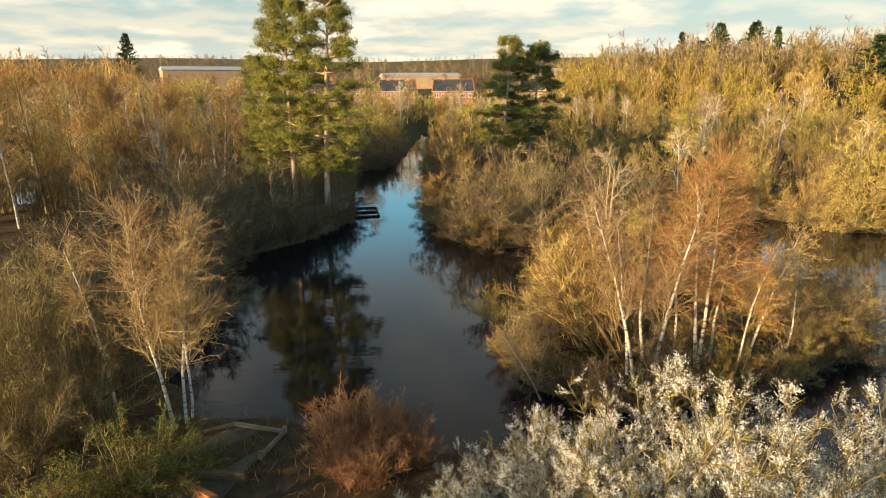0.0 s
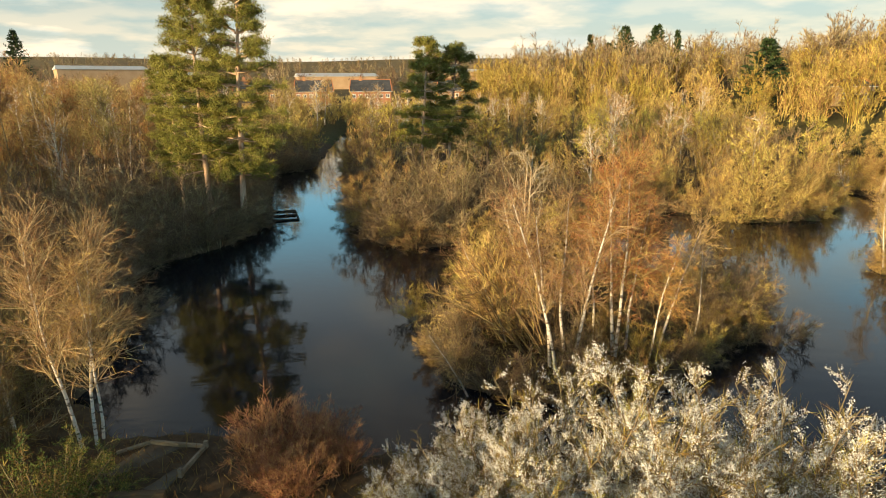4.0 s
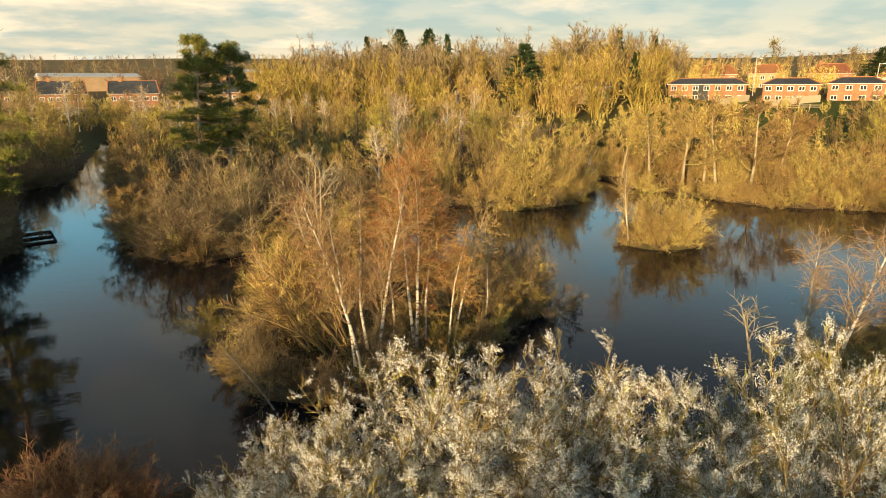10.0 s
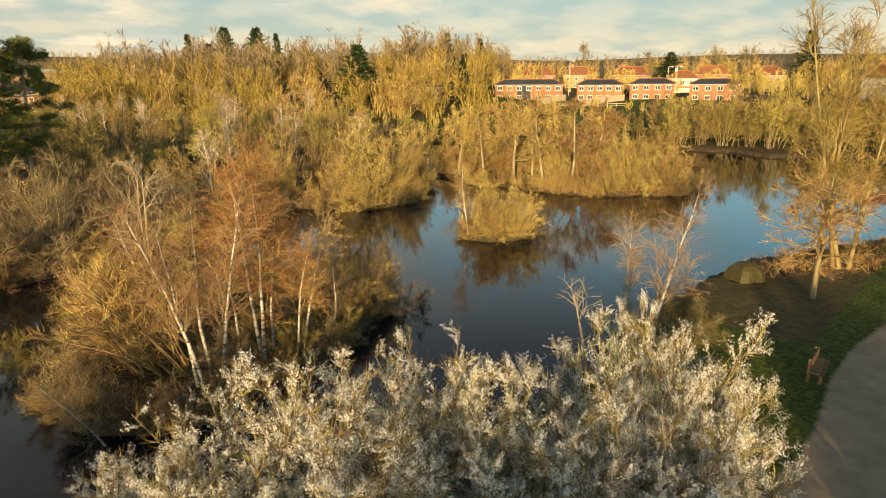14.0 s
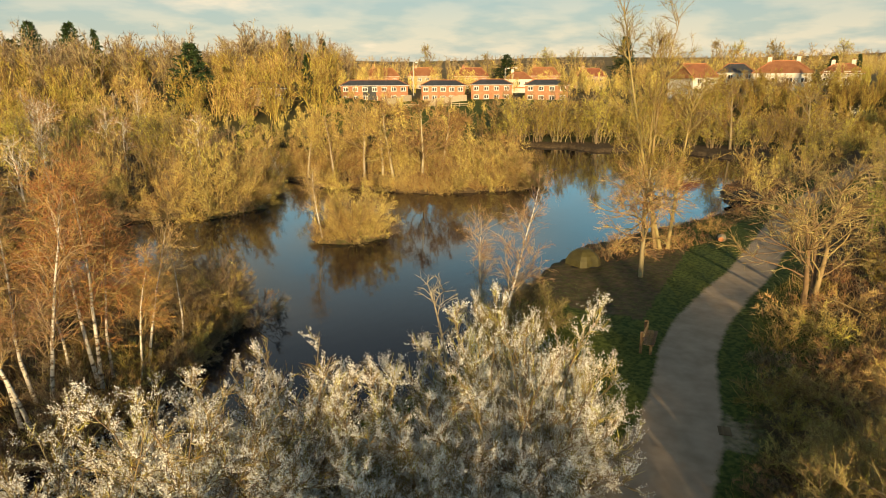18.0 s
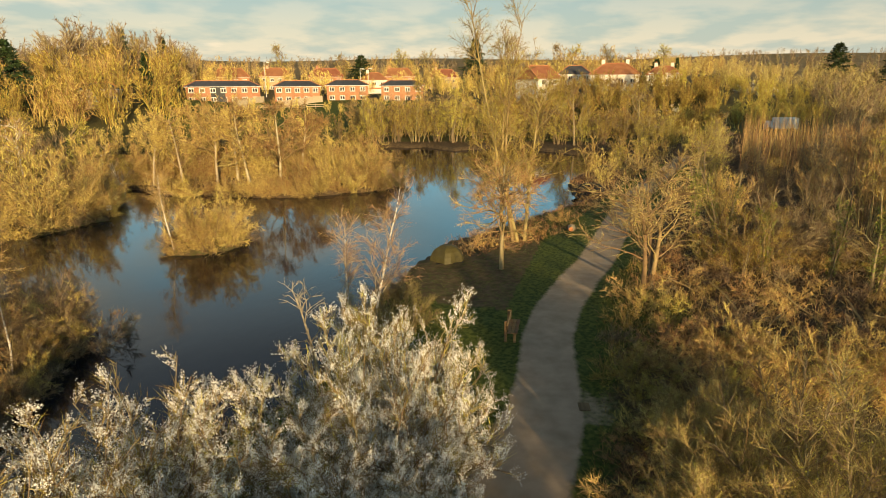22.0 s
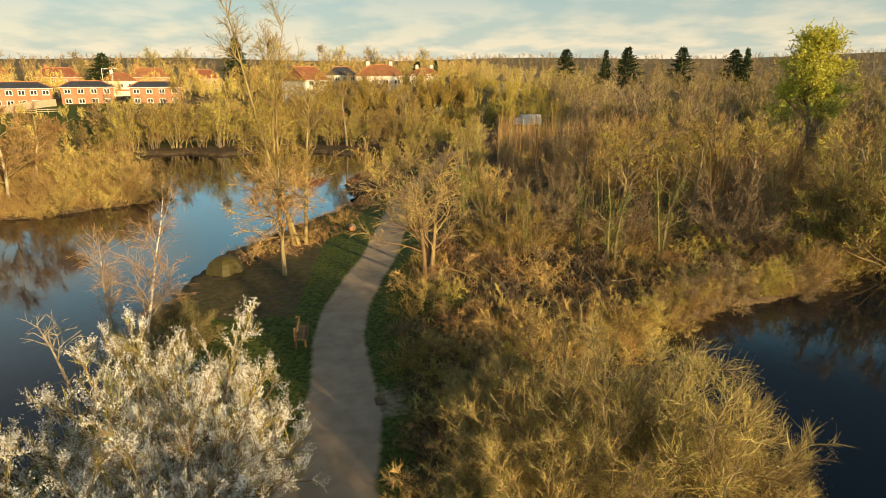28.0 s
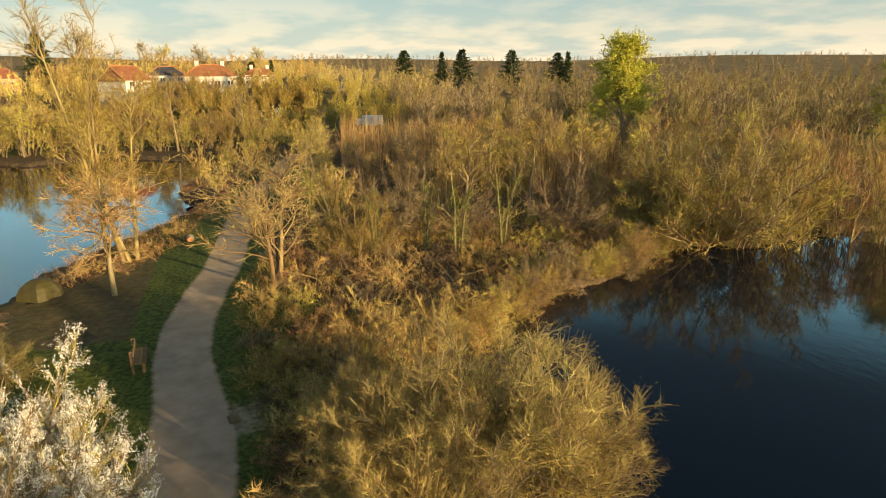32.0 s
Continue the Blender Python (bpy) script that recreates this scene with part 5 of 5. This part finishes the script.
def house(az, d, w, deep, eaves, rise, wall, roof, label, cols, ground=None, hip=3.0, group="houses above the pond", storeys=2, chimney=0, bay=None, turn=0, door=True):
    x, y = polar(az, d)
    g = ground_z(x, y) - 1.1 if ground is None else ground
    e = thing("house", Matrix.Translation((x, y, g)) @ Matrix.Rotation(radians(-az + turn), 4, "Z"), label, "house", group)
    boxed("wall", (-w / 2, -deep / 2, -1.5, w / 2, deep / 2, eaves), wall, e)
    part("roof", hip_roof(w, deep, eaves + .18, rise, .4, hip), roof, e)
    x0, y0 = w / 2 + .4, deep / 2 + .4
    for n, (p, q) in enumerate((((-x0, -y0, eaves + .2), (-x0 + hip, 0, eaves + .2 + rise)), ((x0, -y0, eaves + .2), (x0 - hip, 0, eaves + .2 + rise)), ((-x0 + hip, 0, eaves + .2 + rise), (x0 - hip, 0, eaves + .2 + rise)))):
        p, q = Vector(p), Vector(q)
        ridge = boxed("ridge_tiles", (0, -.14, -.06, (q - p).length, .14, .1), "ridge", e)
        ridge.matrix_local = Matrix.Translation(p) @ (q - p).to_track_quat("X", "Z").to_matrix().to_4x4()
    boxed("gutter", (-w / 2 - .42, -deep / 2 - .5, eaves - .02, w / 2 + .42, -deep / 2 - .402, eaves + .1), "white_paint", e)
    for s in range(storeys):
        z = .9 + s * eaves / storeys
        for i in range(cols):
            cx = -w / 2 + w * (i + .5) / cols
            if door and s == 0 and i == cols // 2:
                o = boxed("door", (cx - .8, -deep / 2 - .08, 0, cx + .8, -deep / 2 - .002, 2.1), "white_paint", e)
                boxed("pane", (cx - .65, -deep / 2 - .11, .2, cx - .05, -deep / 2 - .082, 2.0), "pane", o)
                boxed("pane", (cx + .05, -deep / 2 - .11, .2, cx + .65, -deep / 2 - .082, 2.0), "pane", o)
            else:
                window(e, cx, -deep / 2 - (.35 if bay and bay[0] < cx < bay[1] else 0), z, min(1.5, w / cols * .62), 1.25)
    if bay:
        boxed("cladding", (bay[0], -deep / 2 - .35, -.5, bay[1], -deep / 2 - .001, eaves - .05), "dark_cladding", e)
    for i in range(chimney):
        cx = (-.25 + .5 * i) * w
        c = boxed("chimney", (cx - .45, -.4, eaves + rise * .4, cx + .45, .4, eaves + rise + 1.1), wall if wall != "render_white" else "render_white", e)
        boxed("chimney_pot", (cx - .12, -.12, eaves + rise + 1.1, cx + .12, .12, eaves + rise + 1.5), "clay_tile", c)
    return e


NEW = "red brick house with a dark slate hipped roof"
house(49.5, 192, 19.6, 9, 4.9, 1.5, "brick", "slate", NEW, 7, bay=(-3.4, .4))
house(55.65, 191, 12.7, 9, 4.9, 1.5, "brick", "slate", NEW, 5)
house(60.0, 194, 12.0, 9, 4.9, 1.5, "brick", "slate", NEW, 4)
house(64.9, 192, 12.4, 9, 4.9, 1.5, "brick", "slate", NEW, 4)
OLD = "older brick house with a red clay tiled roof"
for az, d, w in ((50.2, 255, 13), (53.9, 262, 12), (58.2, 258, 13), (64.5, 255, 13), (68.6, 262, 12)):
    house(az, d, w, 9, 5.6, 3.2, "brick" if w != 12 else "brick_pale", "clay_tile", OLD, 4, group="older houses", chimney=1)
e = house(62.4, 225, 8.6, 8, 5.4, 2.4, "render_white", "clay_tile", "white rendered house with a red tiled roof", 3, group="older houses", chimney=1)
boxed("porch_roof", (-4.6, -5.6, 2.5, 4.6, -4.01, 3.0), "ridge", e, bevel=.1, label="red tiled porch roof")
boxed("porch_wall", (-4.2, -5.4, -1.5, 4.2, -4.02, 2.49), "render_white", e)
house(77.0, 165, 7, 9, 4.4, 3.2, "render_white", "clay_tile", "white house with a steep orange tiled roof", 2, 7.6, group="older houses", turn=40, hip=.4)
house(83.6, 178, 12.5, 9, 3.0, 2.9, "render_white", "clay_tile", "wide white bungalow with an orange tiled roof", 4, 10.0, group="older houses", chimney=2, storeys=1, hip=4)
house(87.6, 196, 9, 8, 3.0, 2.4, "render_white", "clay_tile", "white house with a brown tiled roof", 4, 10, group="older houses", chimney=2)
house(80.2, 195, 9, 8, 5, 2.4, "render_white", "slate", "white house among garden trees", 4, 8.4, group="older houses")
house(40.2, 175, 9, 8, 3.6, 1.6, "brick_pale", "slate", "pale low house at the wood's edge", 4, 6.4, group="older houses", storeys=1)
for az, d, w in ((-4.0, 214, 12), (1.0, 210, 13), (-9, 220, 13), (8.5, 216, 11), (14, 225, 9)):
    house(az, d, w, 8, 5.6, 3.6, "brick", "slate", "brick terrace with a dark slate roof beyond the channel", 6, 2.9, group="brick terraces", chimney=1, hip=.5)
for az, d, w, h in ((-20.6, 330, 36, 9), (-2, 330, 40, 6), (9, 400, 30, 6), (-15, 360, 20, 6)):
    e = thing("warehouse", Matrix.Translation((*polar(az, d), ground_z(*polar(az, d)))) @ Matrix.Rotation(radians(-az + 8), 4, "Z"), "long low warehouse with a pale metal roof", "warehouse", "warehouses")
    boxed("wall", (-w / 2, -8, -3, w / 2, 8, h), "brick_pale", e)
    part("roof", hip_roof(w, 16, h + .18, 1.6, .5, .6), "grey_metal", e)

# street lamps behind the houses
for az, d, h in ((53.0, 205, 11.5), (61.2, 206, 9.5), (61.9, 210, 9.5)):
    x, y = polar(az, d)
    e = thing("street_lamp", Matrix.Translation((x, y, ground_z(x, y))) @ Matrix.Rotation(radians(-az), 4, "Z"), "tall pale metal street lamp behind the houses", "street lamp", "street lamps")
    boxed("pole", (-.07, -.07, -1, .07, .07, h - 1), "grey_metal", e)
    boxed("arm", (-.06, -.06, h - .99, 1.2, .06, h - .88), "grey_metal", e)
    boxed("lantern", (.7, -.15, h - 1.15, 1.5, .15, h - 1.0), "white_paint", e)

# garden fences on the slope
def fence(az0, d0, az1, d1, h, label):
    (x0, y0), (x1, y1) = polar(az0, d0), polar(az1, d1)
    ln = math.hypot(x1 - x0, y1 - y0)
    n = max(2, int(ln / 1.8))
    e = thing("garden_fence", Matrix.Translation((x0, y0, 0)), label, "fence", "garden fences")
    ang = math.atan2(y1 - y0, x1 - x0)
    for i in range(n):
        xa, ya = (x1 - x0) * i / n, (y1 - y0) * i / n
        m = Matrix.Translation((xa, ya, ground_z(x0 + xa, y0 + ya))) @ Matrix.Rotation(ang, 4, "Z")
        part("panel", box_mesh("fence_panel", (.06, -.03, -.4, ln / n - .06, .03, h)), "fence_wood", e).matrix_local = m
        part("post", box_mesh("fence_post", (-.06, -.06, -.4, .06, .06, h + .1)), "fence_wood", e).matrix_local = m


BOXES = {}


def box_mesh(name, dims):
    key = (name, tuple(round(c, 3) for c in dims))
    if key not in BOXES:
        bm = bmesh.new(); box(bm, *dims)
        BOXES[key] = bpy.data.meshes.new(name); bm.to_mesh(BOXES[key]); bm.free()
    return BOXES[key]


fence(50.2, 172, 52.8, 184, 1.7, "pale timber garden fence running up the slope")
fence(54.0, 171, 57.8, 183, 1.7, "pale timber garden fence running up the slope")
for az in (50.4, 51.9, 53.4, 54.9, 56.4):
    (x0, y0), (x1, y1) = polar(az, 168), polar(az + 1.5, 168)
    ln, ang = math.hypot(x1 - x0, y1 - y0), math.atan2(y1 - y0, x1 - x0)
    e = thing("rail_fence", Matrix.Translation((x0, y0, ground_z(x0, y0))) @ Matrix.Rotation(ang, 4, "Z"), "low post-and-rail timber fence on the grass slope", "fence", "rail fences")
    for i in range(2):
        part("post", box_mesh("rail_post", (-.07, -.07, -.4, .07, .07, 1.15)), "fence_wood", e).matrix_local = Matrix.Translation((i * ln / 2, 0, 0))
    for z in (.45, .9):
        part("rail", box_mesh("fence_rail", (.08, -.04, -.06, ln - .08, .04, .06)), "fence_wood", e).matrix_local = Matrix.Translation((0, -.09, z))

# ---------------------------------------------------------------- van behind the wood
e = thing("van", Matrix.Translation((*polar(96.9, 124), ground_z(*polar(96.9, 124)))) @ Matrix.Rotation(radians(-90), 4, "Z"), "white panel van parked behind the bare wood", "van")
e.matrix_world = Matrix.Translation((*polar(96.9, 124), ground_z(*polar(96.9, 124)))) @ Matrix.Rotation(radians(0), 4, "Z")
boxed("body", (-1.0, -2.6, .4, 1.0, 1.4, 2.3), "white_paint", e, bevel=.12)
boxed("cab", (-.98, 1.41, .4, .98, 2.7, 1.7), "white_paint", e, bevel=.2)
boxed("windscreen", (-.85, 2.2, 1.2, .85, 2.72, 1.6), "pane", e)
for sx in (-1, 1):
    for y in (-1.7, 1.9):
        bm = bmesh.new()
        bmesh.ops.create_cone(bm, cap_ends=True, segments=16, radius1=.34, radius2=.34, depth=.22, matrix=Matrix.Translation((sx * .9, y, .34)) @ Matrix.Rotation(radians(90), 4, "Y"))
        part("wheel", bm, "black", e)

# ---------------------------------------------------------------- bench
bx, by = polar(75.3, 26.0)
e = thing("bench", Matrix.Translation((bx, by, .46)) @ Matrix.Rotation(radians(-80), 4, "Z"), "weathered wooden bench facing the gravel path", "bench")
for y in (-.7, .7):
    boxed("post", (-.28, y - .06, -.3, -.16, y + .06, .95), "plank", e, bevel=.015)
    boxed("leg", (.12, y - .06, -.3, .24, y + .06, .42), "plank", e, bevel=.015)
for i in range(3):
    boxed("seat_slat", (-.13 + i * .15, -.85, .42, .0 + i * .15, .85, .47), "plank", e, bevel=.008)
for z in (.58, .78):
    boxed("back_slat", (-.155, -.85, z, -.11, .85, z + .14), "plank", e, bevel=.008)

# ---------------------------------------------------------------- tent
bm = bmesh.new()
bmesh.ops.create_uvsphere(bm, u_segments=16, v_segments=10, radius=1)
for v in bm.verts:
    a = math.atan2(v.co.y, v.co.x)
    k = 1 + .10 * math.cos(5 * a)
    v.co = Vector((v.co.x * 1.05 * k, v.co.y * .95 * k, max(v.co.z, 0) ** .85 * 1.05 if v.co.z > 0 else 0))
bmesh.ops.remove_doubles(bm, verts=bm.verts[:], dist=.01)
e = thing("tent", Matrix.Translation((*polar(68.9, 38.2), .40)) @ Matrix.Rotation(2.2, 4, "Z"), "small olive-green dome tent on the bare bank", "tent")
part("canopy", bm, "tent", e)
boxed("groundsheet", (-1.0, -.9, .0, 1.0, .9, .03), "black", e)

# ---------------------------------------------------------------- platform on the near left bank
P = thing("fishing_platform", Matrix.Translation((-7.06, 17.15, .35)) @ Matrix.Rotation(radians(-16), 4, "Z"), "earth fishing platform edged with weathered boards", "platform")
boxed("deck", (-1.3, -2.4, -.5, 1.5, 1.19, .09), "earth", P)
for nm, dims in (("edge_board", (-.3, 1.2, -.5, 1.5, 1.29, .22)), ("edge_board", (1.52, -.1, -.5, 1.61, 1.18, .22)), ("post", (1.52, 1.2, -.5, 1.64, 1.32, .34)), ("post", (1.52, -.24, -.5, 1.64, -.12, .34))):
    boxed(nm, dims, "weathered", P, bevel=.01)
boxed("edge_board", (-.95, -.04, -.5, 0, .04, .2), "weathered", P, Matrix.Translation((-.32, 1.22, 0)) @ Matrix.Rotation(radians(46), 4, "Z"), bevel=.01)
for i, (az, d, rot) in enumerate(((-25.6, 16.6, -32), (-23.9, 17.0, -4))):
    e = thing("timber_beam", Matrix.Translation((*polar(az, d), .62)) @ Matrix.Rotation(radians(rot), 4, "Z"), "rust-red timber edging beam" if i == 0 else "grey timber edging beam", "beam")
    boxed("beam", (-1.2, -.1, -.5, 1.2, .1, .12), "rust" if i == 0 else "plank", e, bevel=.02)

# ---------------------------------------------------------------- things in the water
e = thing("raft_frame", Matrix.Translation((-7.0, 55.2, 0)) @ Matrix.Rotation(radians(10), 4, "Z"), "dark floating square timber frame", "raft")
for dims in ((-1.1, -2.0, -.05, 1.1, -1.88, .14), (-1.1, 1.88, -.05, 1.1, 2.0, .14), (-1.1, -1.87, -.05, -.98, 1.87, .14), (.98, -1.87, -.05, 1.1, 1.87, .14), (-.97, -.06, -.05, .97, .06, .14)):
    boxed("beam", dims, "black", e, bevel=.02)
sx, sy = polar(39.4, 62)
e = thing("sign_board", Matrix.Translation((sx, sy, -.6)) @ Matrix.Rotation(radians(-39), 4, "Z"), "white blank board on a post in the water", "sign")
boxed("post", (-.05, -.05, 0, .05, .05, 1.5), "plank", e)
boxed("board", (-.5, -.09, 1.15, .5, -.052, 1.6), "white_paint", e)

# ---------------------------------------------------------------- logs, heap, slab
def log(name, az, d, length, r, turn, pitch, material, label, up=0.0):
    x, y = polar(az, d)
    rng = np.random.default_rng(int(az * 10))
    line = shoots(rng, np.array([[0, 0, 0.0]]), np.array([[1.0, 0, 0]]), np.array([length]), 6, .05, 0)
    e = thing(name, Matrix.Translation((x, y, ground_z(x, y) + r + up)) @ Matrix.Rotation(radians(turn), 4, "Z") @ Matrix.Rotation(radians(-pitch), 4, "Y"), label, "log", "fallen logs")
    part("trunk", mesh_of("trunk", *tubes(rng, line, r, r * .6, 8)), material, e)
    bm = bmesh.new()
    bmesh.ops.create_circle(bm, cap_ends=True, segments=8, radius=r * .98, matrix=Matrix.Translation((.01, 0, 0)) @ Matrix.Rotation(radians(90), 4, "Y"))
    part("cut_end", bm, "rust" if name == "cut_log" else "fence_wood", e, "sawn end")
    bm = bmesh.new()
    bmesh.ops.create_circle(bm, cap_ends=True, segments=8, radius=r * .6, matrix=Matrix.Translation(Vector(line[0, -1]) - Vector((.01, 0, 0))) @ Matrix.Rotation(radians(90), 4, "Y"))
    part("cut_end", bm, "rust" if name == "cut_log" else "fence_wood", e, "sawn end")


for i, (az, d, ln, r, tn, pt) in enumerate(((95.5, 31, 3.2, .09, 20, 12), (99, 32, 2.6, .08, 160, 6), (101.8, 31.5, 3.5, .07, 40, 15), (104.5, 33, 2.8, .09, 10, 4), (107.5, 35, 3.4, .08, 140, 10), (92.5, 33.5, 2.6, .08, 70, 18), (110.5, 36.5, 3.0, .08, 30, 8))):
    log("fallen_log", az, d, ln, r * .6, tn, pt, "limb_gold", "pale fallen branch lying in the brush", .25)
log("cut_log", 80.6, 47, .7, .3, 190, 0, "pale_bark", "short sawn log with an orange cut face")
x, y = polar(82.7, 20.1)
e = thing("stone_slab", Matrix.Translation((x, y, ground_z(x, y))) @ Matrix.Rotation(.3, 4, "Z"), "small flat grey slab beside the path", "slab")
boxed("slab", (-.28, -.2, -.1, .28, .2, .03), "plank", e, bevel=.02)
bm = bmesh.new()
bmesh.ops.create_icosphere(bm, subdivisions=3, radius=1)
for v in bm.verts:
    k = 1 + .25 * noise.noise(v.co * 2.3)
    v.co = Vector((v.co.x * 2.6 * k, v.co.y * 1.5 * k, max(v.co.z, -.2) * 1.0 * k))
x, y = polar(82.0, 64)
tagged(part("brush_mound", bm, "black"), "dark heap of cut brush by the inlet", "heap").matrix_world = Matrix.Translation((x, y, .5))
